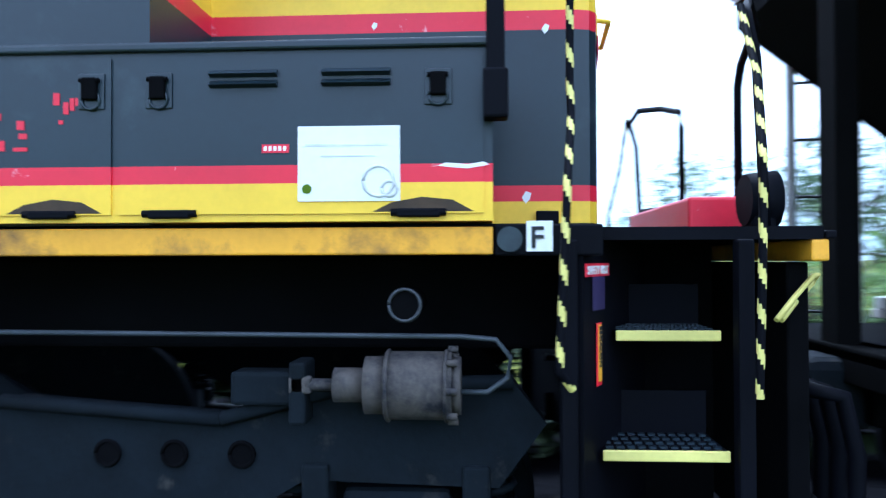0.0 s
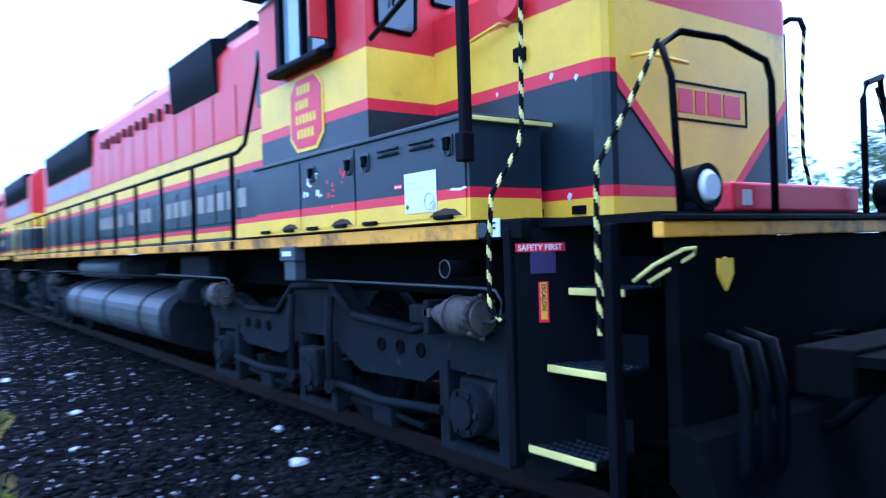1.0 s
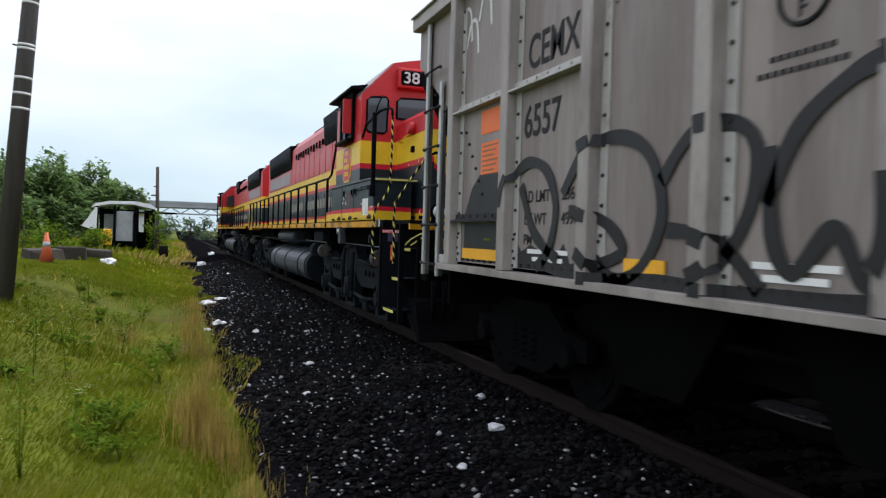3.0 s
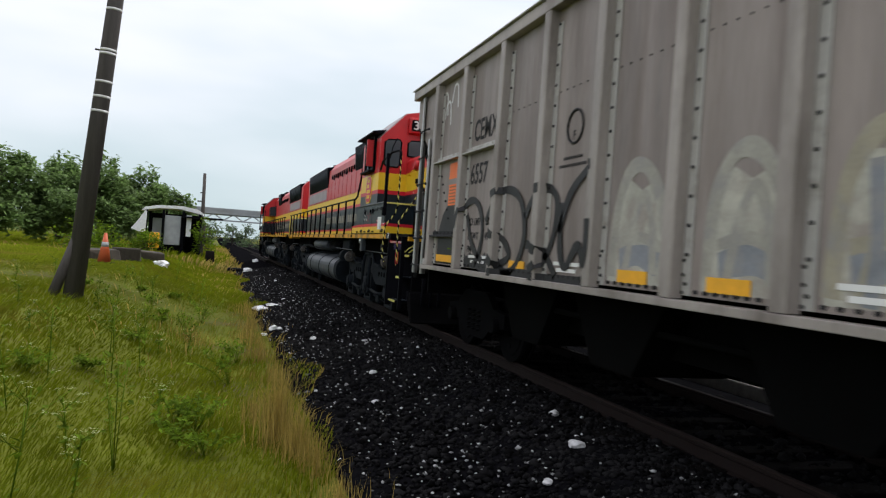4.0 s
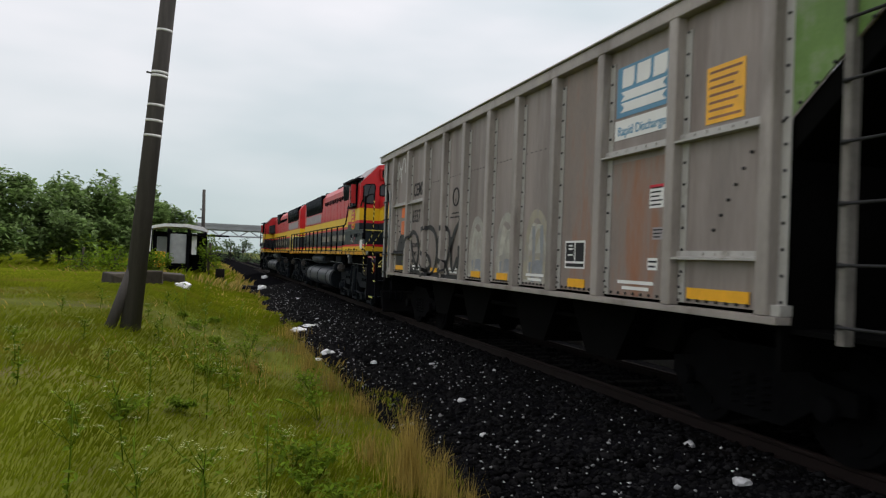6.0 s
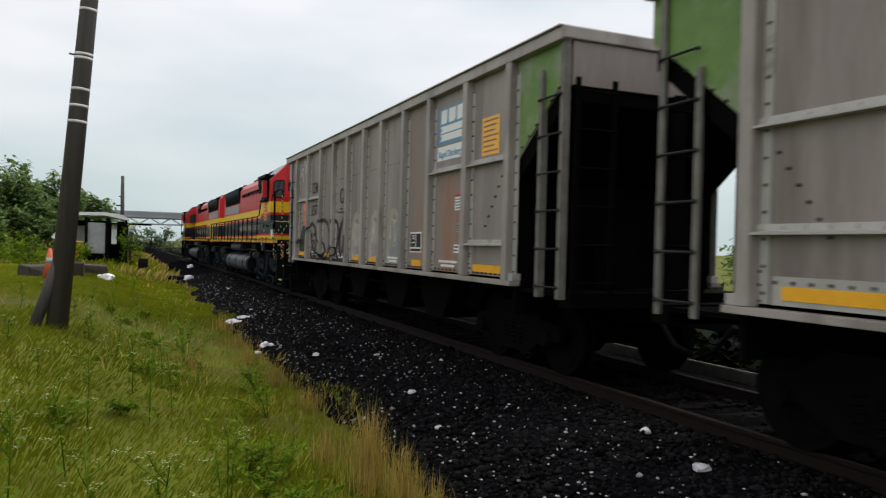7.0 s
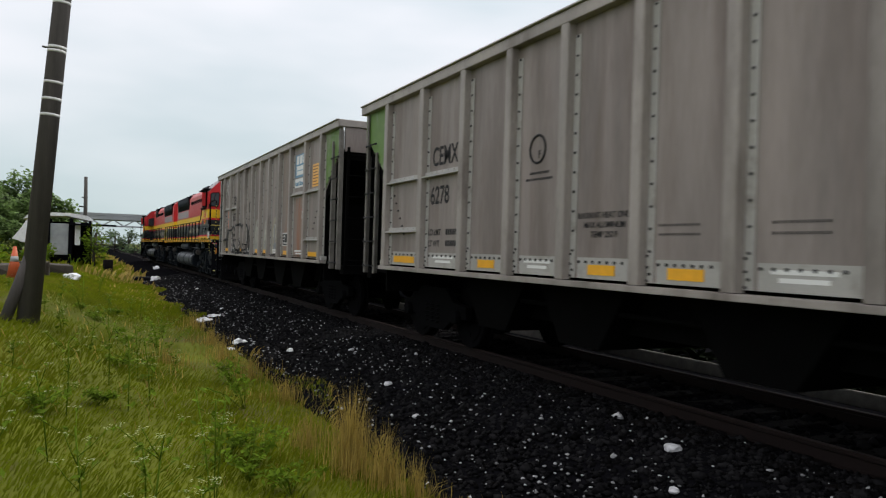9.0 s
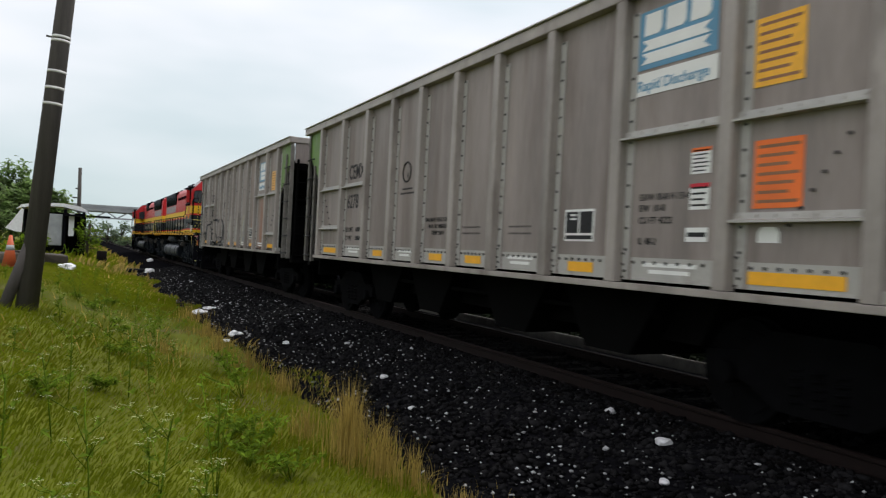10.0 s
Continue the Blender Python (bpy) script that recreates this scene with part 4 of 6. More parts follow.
    for k, y in enumerate((-1.15, -1.0, -0.85, 0.85, 1.0, 1.15)):
        part("air_hose", tube(bmesh.new(), [(1.44, y, 1.05), (1.58, y, 1.02), (1.63, y, 0.8), (1.62, y, 0.5), (1.55, y, 0.32)], 0.032, 8), BLACK, lo)
    bm = one(1.44, 1.95, -0.14, 0.14, 0.74, 0.98, 0.03); box(bm, 1.85, 2.2, -0.2, 0.2, 0.68, 1.04, 0.06)
    part("coupler", bm, IRON, lo)
    # handrails and taped rails
    for s in (-1, 1):
        part("cab_post", one(0.26, 0.32, s * 1.60, s * 1.66, 2.02, 3.15, 0.012), BLACK, lo)
        part("cab_post_foot", one(0.25, 0.33, s * 1.60, s * 1.68, 1.98, 2.14, 0.01), BLACK, lo)
        part("handrail", tube(bmesh.new(), [(-0.86, s * 1.52, 2.95), (-0.3, s * 1.60, 3.06), (0.28, s * 1.55, 3.18), (0.46, s * 1.47, 3.20), (0.55, s * 1.45, 3.17), (0.58, s * 1.45, 3.08)], 0.02), BLACK, lo)
        rope(lo, [(0.58, s * 1.45, 3.10), (0.55, s * 1.44, 2.6), (0.545, s * 1.45, 2.14), (0.545, s * 1.49, 2.02), (0.515, s * 1.65, 1.78), (0.50, s * 1.665, 1.5), (0.485, s * 1.66, 1.18), (0.53, s * 1.62, 1.12)], 0.014)
        part("front_hoop", tube(bmesh.new(), [(1.31, s * 1.14, 1.64), (1.28, s * 1.14, 2.30), (1.24, s * 1.16, 2.46), (1.28, s * 1.06, 2.53), (1.38, s * 0.85, 2.50), (1.42, s * 0.55, 2.42), (1.42, s * 0.50, 2.32), (1.42, s * 0.50, 1.64)], 0.019), BLACK, lo)
        rope(lo, [(1.22, s * 1.15, 2.49), (1.205, s * 1.37, 2.16), (1.155, s * 1.55, 1.86), (1.15, s * 1.555, 1.6), (1.14, s * 1.54, 1.08)], 0.014)
        part("hood_rail", tube(bmesh.new(), [(-2.78, s * 1.5, 3.3), (-2.92, s * 1.52, 2.95), (-3.08, s * 1.55, 2.52), (-3.25, s * 1.56, 2.46), (-10.5, s * 1.56, 2.46), (-18.9, s * 1.56, 2.46)], 0.021), BLACK, lo)
        for k in range(14):
            x = -3.4 - k * 1.16
            bm = tube(bmesh.new(), [(x, s * 1.56, 1.60), (x, s * 1.56, 2.46)], 0.024, 8)
            box(bm, x - 0.05, x + 0.05, s * 1.5, s * 1.59, 1.56, 1.63, 0.006)
            part("rail_post", bm, BLACK, lo)
    # fuel tank and under-deck things
    prof = []
    for k in range(44):
        a = 2 * math.pi * (k + 0.5) / 44
        u, v = math.cos(a), math.sin(a)
        prof.append((1.49 * math.copysign(abs(u) ** 0.62, u), 0.70 + 0.44 * math.copysign(abs(v) ** 0.72, v)))
    part("fuel_tank", slab(bmesh.new(), prof, "x", -12.4, -6.2), TANKGREY, lo, "grey fuel tank, dull and dusty")
    for x in (-11.4, -9.3, -7.2):
        part("tank_strap", slab(bmesh.new(), [(y * 1.008, 0.70 + (z - 0.70) * 1.02) for y, z in prof], "x", x - 0.04, x + 0.04), IRON, lo)
    part("tank_end", slab(bmesh.new(), [(y * 1.015, z * 1.01) for y, z in prof], "x", -6.2, -5.75), IRON, lo)
    part("tank_end", slab(bmesh.new(), [(y * 1.015, z * 1.01) for y, z in prof], "x", -12.8, -12.4), IRON, lo)
    for s in (-1, 1):
        bm = bmesh.new(); rod(bm, (-11.8, s * 1.2, 1.34), (-8.8, s * 1.2, 1.34), 0.17, 18); part("air_reservoir", bm, TANKGREY, lo)
        bm = bmesh.new(); rod(bm, (-8.4, s * 1.2, 1.34), (-6.4, s * 1.2, 1.34), 0.15, 18); part("air_reservoir", bm, UNDER, lo)
        bm = bmesh.new(); rod(bm, (-5.35, s * 1.38, 1.1), (-4.95, s * 1.38, 1.1), 0.15, 16); box(bm, -5.6, -4.6, s * 1.2, s * 1.4, 1.24, 1.5, 0.03)
        part("air_filter", bm, IRON, lo)
        bm = one(-2.28, -2.0, s * 1.50, s * 1.60, 1.44, 1.56, 0.01); box(bm, -2.24, -2.04, s * 1.48, s * 1.58, 1.28, 1.45, 0.01)
        part("junction_box", bm, TANKGREY, lo, "blue-grey junction box")
        part("box_tag", one(-2.22, -2.06, s * 1.602, s * 1.606, 1.48, 1.52), WHITE, lo)
        bm = bmesh.new(); ring(bm, (-0.01, s * 1.58, 1.385), (0, 1, 0), 0.052, 0.006, 24)
        dp = part("drain_pipe", bm, TANKGREY, lo, "open steel pipe end")
        # solid black plug painting the shaded bore of the pipe
        bm = bmesh.new(); rod(bm, (-0.01, s * 1.575, 1.385), (-0.01, s * 1.3, 1.385), 0.051, 20); part("pipe_bore", bm, UNDER, dp)
        tube_pts = [(-12.3, s * 1.42, 1.24), (-5.2, s * 1.42, 1.26)]
        part("pipe_run", tube(bmesh.new(), tube_pts, 0.018), IRON, lo)
        part("rear_handrail", tube(bmesh.new(), [(-19.45, s * 1.4, 1.64), (-19.45, s * 1.4, 2.4), (-19.45, s * 0.6, 2.45), (-19.45, s * 0.6, 1.64)], 0.025), TAPE, lo)
    part("rear_beam", one(-19.62, -19.5, -1.4, 1.4, 1.5, 1.62, 0.01), SILL_YELLOW, lo)
    part("rear_pilot", one(-19.6, -19.5, -1.3, 1.3, 0.5, 1.498), UNDER, lo)
    bm = one(-20.1, -19.6, -0.14, 0.14, 0.74, 0.98, 0.03); part("coupler", bm, IRON, lo)
    truck(lo, -2.15, 1, (-2.08, 0.0, 2.08), 0.51)
    truck(lo, -15.95, -1, (-2.08, 0.0, 2.08), 0.51)
    return lo


loco_front = build_locomotive()

# ---- the hopper cars ----
POSTS = (1.25, 2.68, 4.02, 5.22, 6.35, 7.52, 8.62, 9.80, 10.97, 12.32, 13.58)
LENGTH, SILL, TOP = 14.80, 1.14, 3.97


def over_posts(x):
    """The face of the car side at x: the sheet, or a post standing out from it."""
    return -1.646 if any(-0.08 < x - p < 0.07 for p in POSTS) else -1.556


def ribbon(bm, pts, w, y, index=0, across=False):
    """A sprayed stroke: a flat band along points in x and z, on the face at y."""
    pts = [Vector((p[0], p[1])) for p in pts]
    fine = []
    for i in range(len(pts) - 1):
        p0, p1, p2, p3 = pts[max(i - 1, 0)], pts[i], pts[i + 1], pts[min(i + 2, len(pts) - 1)]
        for k in range(9):
            t = k / 9
            fine.append(0.5 * (2 * p1 + (p2 - p0) * t + (2 * p0 - 5 * p1 + 4 * p2 - p3) * t * t + (3 * p1 - p0 - 3 * p2 + p3) * t ** 3))
    fine.append(pts[-1])
    rows = []
    for i, p in enumerate(fine):
        d = (fine[min(i + 1, len(fine) - 1)] - fine[max(i - 1, 0)]).normalized()
        n = Vector((-d.y, d.x)) * w * (0.9 + 0.1 * math.sin(i * 0.35 + p.x * 3))
        y = over_posts(p.x) if across else y
        rows.append((bm.verts.new((p.x + n.x, y, p.y + n.y)), bm.verts.new((p.x - n.x, y, p.y - n.y)), bm.verts.new((p.x + n.x, y + 0.002, p.y + n.y)), bm.verts.new((p.x - n.x, y + 0.002, p.y - n.y))))
    for a, b in zip(rows, rows[1:]):
        for i, j in ((0, 1), (1, 3), (3, 2), (2, 0)):
            bm.faces.new((a[i], a[j], b[j], b[i])).material_index = index
    return bm


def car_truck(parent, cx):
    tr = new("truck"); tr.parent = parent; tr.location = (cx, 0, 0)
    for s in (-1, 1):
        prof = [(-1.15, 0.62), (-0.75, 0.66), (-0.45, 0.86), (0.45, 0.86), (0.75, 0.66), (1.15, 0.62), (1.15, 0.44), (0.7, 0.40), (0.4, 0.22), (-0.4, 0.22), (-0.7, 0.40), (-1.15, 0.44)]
        part("side_frame", slab(bmesh.new(), prof, "y", s * 1.04, s * 0.94), GEARSHADE, tr)
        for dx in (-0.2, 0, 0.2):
            part("coil_spring", coil(dx, s * 0.99, 0.28, 0.6, 0.07, 5), GEARSHADE, tr)
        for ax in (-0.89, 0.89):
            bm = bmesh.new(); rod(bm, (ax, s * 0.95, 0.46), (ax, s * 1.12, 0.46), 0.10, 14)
            part("bearing_cap", bm, GEARSHADE, tr)
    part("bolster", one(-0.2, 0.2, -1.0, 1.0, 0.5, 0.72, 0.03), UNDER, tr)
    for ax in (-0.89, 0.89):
        wheelset(tr, ax, 0.457, GEARSHADE)


def build_car(kind):
    first = kind == "first"
    posts = (1.37,) + POSTS[1:] if first else POSTS
    shelf, low = (2.69, 1.62) if first else (2.53, 1.74)
    c = thing("hopper_car", "grey aluminium coal hopper car with black spray-painted tags" if first else "grey aluminium coal hopper car with green end panels", "hopper car", "hopper cars of the train")
    sheet = [(posts[0] - 0.05, SILL + 0.06), (13.62, SILL + 0.06), (13.62, 2.62), (14.66, 3.36), (14.78, 3.42), (14.78, 3.84), (0.02, 3.84), (0.02, 3.42), (0.14, 3.36), (posts[0] - 0.05, 2.62)]
    for s in (-1, 1):
        side = new("car_side"); side.parent = c; side.location = (0, s * 0.04, 0)
        part("side_sheet", slab(bmesh.new(), sheet, "y", s * 1.50, s * 1.475), CAR, side, "dull grey aluminium sheet")
        part("top_chord", one(0, LENGTH, s * 1.46, s * 1.60, 3.83, TOP, 0.012), CARPOST, side)
        part("top_cap", one(0, LENGTH, s * 1.45, s * 1.63, TOP + 0.002, TOP + 0.02, 0.004), CARPLATE, side)
        part("side_sill", one(1.05, 13.75, s * 1.45, s * 1.60, SILL - 0.03, SILL + 0.03, 0.005), CARPOST, side, "weathered bottom sill angle")
        for k, x in enumerate(posts):
            bm = slab(bmesh.new(), [(x - 0.085, s * 1.50), (x - 0.075, s * 1.59), (x - 0.06, s * 1.60), (x + 0.05, s * 1.60), (x + 0.065, s * 1.59), (x + 0.075, s * 1.50)], "z", SILL + 0.037, 3.828)
            part("side_post", bm, CARPOST, side)
            part("post_flange", one(x + 0.078, x + 0.175, s * 1.50, s * 1.512, SILL + 0.06, 3.70, 0.003), CARPLATE, side)
            if s < 0:
                bm = bmesh.new()
                for j in range(13):
                    z = SILL + 0.14 + j * 0.2
                    rod(bm, (x + 0.13, s * 1.511, z), (x + 0.13, s * 1.526, z), 0.0135, 6)
                tagged(part("rivet_row", bm, LETTER, side), kind="stuff")
        for k in range(10):
            x0, x1 = posts[k] + 0.12, posts[k + 1] - 0.13
            if k in (0, 1, 8, 9):
                for z in ([shelf, low] if k in (0, 9) else [shelf]):
                    bm = slab(bmesh.new(), [(s * 1.5, z + 0.05), (s * 1.53, z + 0.05), (s * 1.535, z), (s * 1.59, z - 0.012), (s * 1.59, z - 0.03), (s * 1.5, z - 0.03)], "x", x0 - 0.2, x1 + 0.08)
                    if s < 0:
                        for j in range(7):
                            xx = x0 + j * (x1 - x0) / 6
                            rod(bm, (xx, s * 1.53, z + 0.025), (xx, s * 1.545, z + 0.025), 0.013, 6)
                    part("stiffener_shelf", bm, LETTER if first and k == 0 and z < 2 else CARPLATE, side)
            if not first:
                part("lower_plate", one(x0 + 0.09, x1 - 0.0, s * 1.5, s * 1.507, SILL + 0.06, SILL + 0.27), CARPLATE, side)
            if s < 0:
                bm = bmesh.new()
                n = 7
                for j in range(n):
                    xx = x0 + 0.12 + j * (x1 - x0 - 0.24) / (n - 1)
                    rod(bm, (xx, -1.5, SILL + (0.09 if first else 0.225)), (xx, -1.520, SILL + (0.09 if first else 0.225)), 0.015, 6)
                for xx in (x0 - 0.02, x1 + 0.06):
                    for z in (0.08, 0.2, 0.3):
                        rod(bm, (xx, -1.5, SILL + z), (xx, -1.522, SILL + z), 0.013, 6)
                if first and 2 <= k <= 6:
                    for j in range(6):
                        xx = x0 + 0.1 + j * (x1 - x0 - 0.2) / 5
                        rod(bm, (xx, -1.5, 3.0), (xx, -1.510, 3.0), 0.008, 6)
                if k in (0, 9):
                    for j in range(6):
                        u = j / 5
                        xx = (x0 + 0.12 + u * 0.45) if k == 0 else (x1 - 0.12 - u * 0.45)
                        rod(bm, (xx, -1.5, shelf - 0.22 - u * 0.62), (xx, -1.52, shelf - 0.22 - u * 0.62), 0.014, 6)
                tagged(part("bolt_row", bm, LETTER, side), kind="stuff")
                # reflector plates and white stencil plates
                if (k in (0, 2, 4, 5, 7, 9)):
                    w = 0.62 if k in (0, 9) else 0.42
                    xm = (x0 + x1) / 2 + (0.0 if k in (0, 9) else 0.02)
                    part("reflector", one(xm - w / 2 - (0.1 if k in (0, 9) else 0), xm + w / 2 + (0.1 if k in (0, 9) else 0), -1.515, -1.507, SILL + 0.10, SILL + 0.20), REFLECT, side, "orange-yellow reflector strip")
                elif k in (1, 3, 6, 8):
                    bm = bmesh.new()
                    for z, a, b in ((SILL + 0.13, 0.30, 0.75), (SILL + 0.19, 0.22, 0.82)):
                        box(bm, x0 + (x1 - x0) * a, x0 + (x1 - x0) * b, -1.5095, -1.507, z, z + 0.035)
                    tagged(part("stencil_bar", bm, WHITE, side), kind="stuff")
        # corner panels, ladder and end posts
        for e in (0, 1):
            def X(u): return u if e == 0 else LENGTH - u
            tri = [(X(1.1), 2.64), (X(1.1), 3.83), (X(0.05), 3.83), (X(0.05), 3.44), (X(0.16), 3.37)]
            if not (first and e == 0):
                part("corner_panel", slab(bmesh.new(), tri, "y", s * 1.500, s * 1.506), GREEN, side, "green painted corner panel")
            bm = bmesh.new()
            for j in range(7):
                u = j / 6
                rod(bm, (X(1.12 - 0.95 * u), s * 1.5, 2.66 + 0.68 * u), (X(1.12 - 0.95 * u), s * 1.525, 2.66 + 0.68 * u), 0.014, 6)
            tagged(part("bolt_row", bm, LETTER, side), kind="stuff")
            lad = new("side_ladder"); lad.parent = c; lad.location = (0, s * 0.04, 0)
            # the one brighter ladder has the stronger exposure put into its colour
            stile_tone = SILVER if first and e == 0 else LADDER
            ua, ub = (0.05, 0.50) if e else ((0.46, 0.92) if first else (0.22, 0.68))
            for u, high in ((ua, 3.82), (ub, 3.60 if e else 3.10)):
                part("stile", one(min(X(u - 0.035), X(u + 0.035)), max(X(u - 0.035), X(u + 0.035)), s * 1.52, s * 1.55, 1.02, high, 0.005), stile_tone, lad, "ladder stile")
                part("stile_web", one(min(X(u - 0.035), X(u - 0.022)), max(X(u - 0.035), X(u - 0.022)), s * 1.46, s * 1.519, 1.02, high - 0.05, 0.004), LADDER, lad)
                bm = bmesh.new()
                for j in range(6):
                    rod(bm, (X(u), s * 1.55, 1.15 + j * 0.42), (X(u), s * 1.572, 1.15 + j * 0.42), 0.02, 6)
                tagged(part("stile_bolt", bm, LETTER, lad), kind="stuff")
            for j in range(6):
                z = 1.15 + j * 0.42
                part("rung", tube(bmesh.new(), [(X(ua), s * 1.55, z), (X(ua), s * 1.575, z), (X(ub), s * 1.575, z), (X(ub), s * 1.55, z)], 0.012, 6), LETTER, lad)
            part("corner_gusset", one(min(X(1.05), X(1.24)), max(X(1.05), X(1.24)), s * 1.44, s * 1.56, SILL + 0.032, SILL + 0.12, 0.006), CARPLATE, side)
            if first and e == 0:
                continue
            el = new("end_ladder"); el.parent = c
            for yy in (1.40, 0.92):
                part("stile", one(min(X(0.0), X(0.05)), max(X(0.0), X(0.05)), s * yy - 0.03, s * yy + 0.03, 1.02, 3.45, 0.006), CARSHADE, el)
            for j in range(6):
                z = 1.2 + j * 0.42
                part("rung", tube(bmesh.new(), [(X(-0.03), s * 0.92, z), (X(-0.03), s * 1.40, z)], 0.014, 6), CARSHADE, el)
    # ends, slope sheets, floor, hoppers
    for e in (0, 1):
        def X(u): return u if e == 0 else LENGTH - u
        a, b = sorted((X(0.02), X(0.10)))
        part("end_sheet", one(a, b, -1.47, 1.47, 3.36, 3.84), CAR, c)
        a, b = sorted((X(-0.02), X(0.12)))
        part("end_chord", one(a, b, -1.62, 1.62, 3.845, 3.985, 0.012), CARPOST, c)
        part("slope_sheet", slab(bmesh.new(), [(X(0.06), 3.20), (X(0.06), 3.38), (X(0.10), 3.42), (X(2.6), 1.50), (X(2.6), 1.22)], "y", -1.513, 1.513), CARSHADE, c)
        part("centre_post", one(*sorted((X(0.02), X(0.14))), -0.1, 0.1, 0.95, 3.4, 0.01), CARSHADE, c)
        part("end_sill", one(*sorted((X(0.0), X(0.22))), -1.45, 1.45, 0.92, 1.10, 0.01), CARSHADE, c)
        part("end_platform", one(*sorted((X(0.0), X(1.2))), -1.44, 1.44, 1.04, 1.08), CARSHADE, c)
        # black plate added to block the view through the open car end
        part("bulkhead", one(*sorted((X(1.12), X(1.18))), -1.513, 1.513, 0.75, 2.55), CARSHADE, c)
        bm = one(*sorted((X(0.75), X(0.95))), -0.5, 0.0, 1.09, 1.9, 0.02); part("brake_reservoir", bm, CARSHADE, c)
        part("coupler", one(*sorted((X(-0.7), X(0.0))), -0.14, 0.14, 0.74, 0.98, 0.03), GEARSHADE, c)
        part("air_hose", tube(bmesh.new(), [(X(-0.1), -0.35, 0.85), (X(-0.4), -0.35, 0.55), (X(-0.62), -0.3, 0.48)], 0.03, 7), BLACK, c)
    # black filler added between the bays to give the dark below the sill
    part("hopper_hull", slab(bmesh.new(), [(2.9, 1.40), (11.9, 1.40), (11.5, 0.62), (3.3, 0.62)], "y", -0.95, 0.95), CARSHADE, c)
    part("floor", one(2.4, 12.4, -1.513, 1.513, 1.42, 1.48), CARSHADE, c)
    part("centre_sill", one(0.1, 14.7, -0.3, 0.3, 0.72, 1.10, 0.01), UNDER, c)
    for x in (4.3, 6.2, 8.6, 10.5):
        part("hopper_bay", slab(bmesh.new(), [(x - 1.0, 1.42), (x + 1.0, 1.42), (x + 0.35, 0.45), (x - 0.35, 0.45)], "y", -1.25, 1.25), CARSHADE, c)
    part("air_line", tube(bmesh.new(), [(3.6, -1.18, 0.86), (7.0, -1.18, 0.84), (11.2, -1.18, 0.86)], 0.03, 7), CARSHADE, c)
    for x in (2.0, 12.8):
        car_truck(c, x)
    # lettering and decals on the near side
    y = -1.543
    num = "6557" if first else "6278"
    lettering("reporting_mark", "CEMX", LETTER, c, 2.94, y, shelf + 0.13, 0.38, stretch=0.80)
    lettering("car_number", num, LETTER, c, 2.90, y, shelf - 0.42, 0.36, stretch=0.86)
    if first:
        for t, xx, z, n in (("LD LMT", 2.95, 1.74, "236100"), ("LT WT", 2.95, 1.56, "49900")):
            lettering("stencil", t, LETTER, c, xx, y, z, 0.13); lettering("stencil", n, LETTER, c, xx + 0.62, y, z, 0.13)
        lettering("stencil", "PM", LETTER, c, 2.95, y, 1.40, 0.12)
    else:
        for t, xx, z, n in (("LD LMT", 2.86, 1.66, 0), ("LT WT", 2.86, 1.50, 0)):
            lettering("stencil", t, LETTER, c, xx, y, z, 0.125)
        bm = bmesh.new()
        for z in (1.665, 1.505):
            for k in range(6): box(bm, 3.44 + k * 0.07, 3.49 + k * 0.07, y - 0.002, y, z, z + 0.08)
        tagged(tagged(part("stencil_bar", bm, LETTER, c), kind="stuff"), kind="stuff")
    ringbm = ring(bmesh.new(), (5.80 if first else 5.75, y, 2.62 if first else 2.60), (0, 1, 0), 0.155, 0.014, 30)
    part("round_mark", ringbm, LETTER, c)
    lettering("round_mark_letter", "F", LETTER, c, 5.76, y, 2.50, 0.12)
    bm = bmesh.new()
    for z, a, b in ((2.32, 5.6, 5.98), (2.25, 5.52, 6.06)):
        xx = a
        while xx < b:
            box(bm, xx, xx + 0.035, y - 0.001, y, z, z + 0.028); xx += 0.05
    tagged(part("stencil_bar", bm, LETTER, c), kind="stuff")
    if not first:
        for k, t in enumerate(("RADIANT HEAT ONLY", "MAX ALUMINUM", "TEMP 250 F")):
            lettering("stencil", t, LETTER, c, 6.97, y, 1.80 - k * 0.095, 0.085, align="CENTER")
        bm = bmesh.new()
        for x0 in (7.75, 8.95):
            for z in (1.70, 1.62):
                xx = x0
                while xx < x0 + 0.5:
                    box(bm, xx, xx + 0.026, y - 0.001, y, z, z + 0.022); xx += 0.05
        tagged(part("stencil_bar", bm, LETTER, c), kind="stuff")
        lettering("stencil", "CU FT 4222", LETTER, c, 11.25, y, 1.72, 0.085)
        lettering("stencil", "IL 48-2", LETTER, c, 11.25, y, 1.53, 0.085)
        lettering("stencil", "EW  10-8", LETTER, c, 11.25, y, 1.83, 0.085)
        lettering("stencil", "EXW 10-8 H 13-4", LETTER, c, 11.25, y, 1.93, 0.085)
    # blue sign with plain white shapes
    sx, sz = (11.19, 2.93) if first else (11.11, 2.98)
    sg = new("maker_sign"); sg.parent = c
    part("blue_field", one(sx, sx + 1.0, y - 0.003, y, sz + 0.16, sz + 0.70), BLUE, sg, "blue sign field")
    part("white_strip", one(sx - 0.02, sx + 1.02, y - 0.004, y, sz - 0.08, sz + 0.13), WHITE, sg)
    lettering("sign_lettering", "Rapid Discharge", BLUE, sg, sx + 0.04, y - 0.006, sz - 0.035, 0.135)
    # three plain white blocks over a two-fold ribbon
    for a, w in ((0.10, 0.23), (0.38, 0.25), (0.68, 0.24)):
        part("emblem_block", slab(bmesh.new(), [(sx + a, sz + 0.47), (sx + a + w - 0.04, sz + 0.47), (sx + a + w, sz + 0.51), (sx + a + w, sz + 0.67), (sx + a + 0.01, sz + 0.67)], "y", y - 0.006, y - 0.003), WHITE, sg)
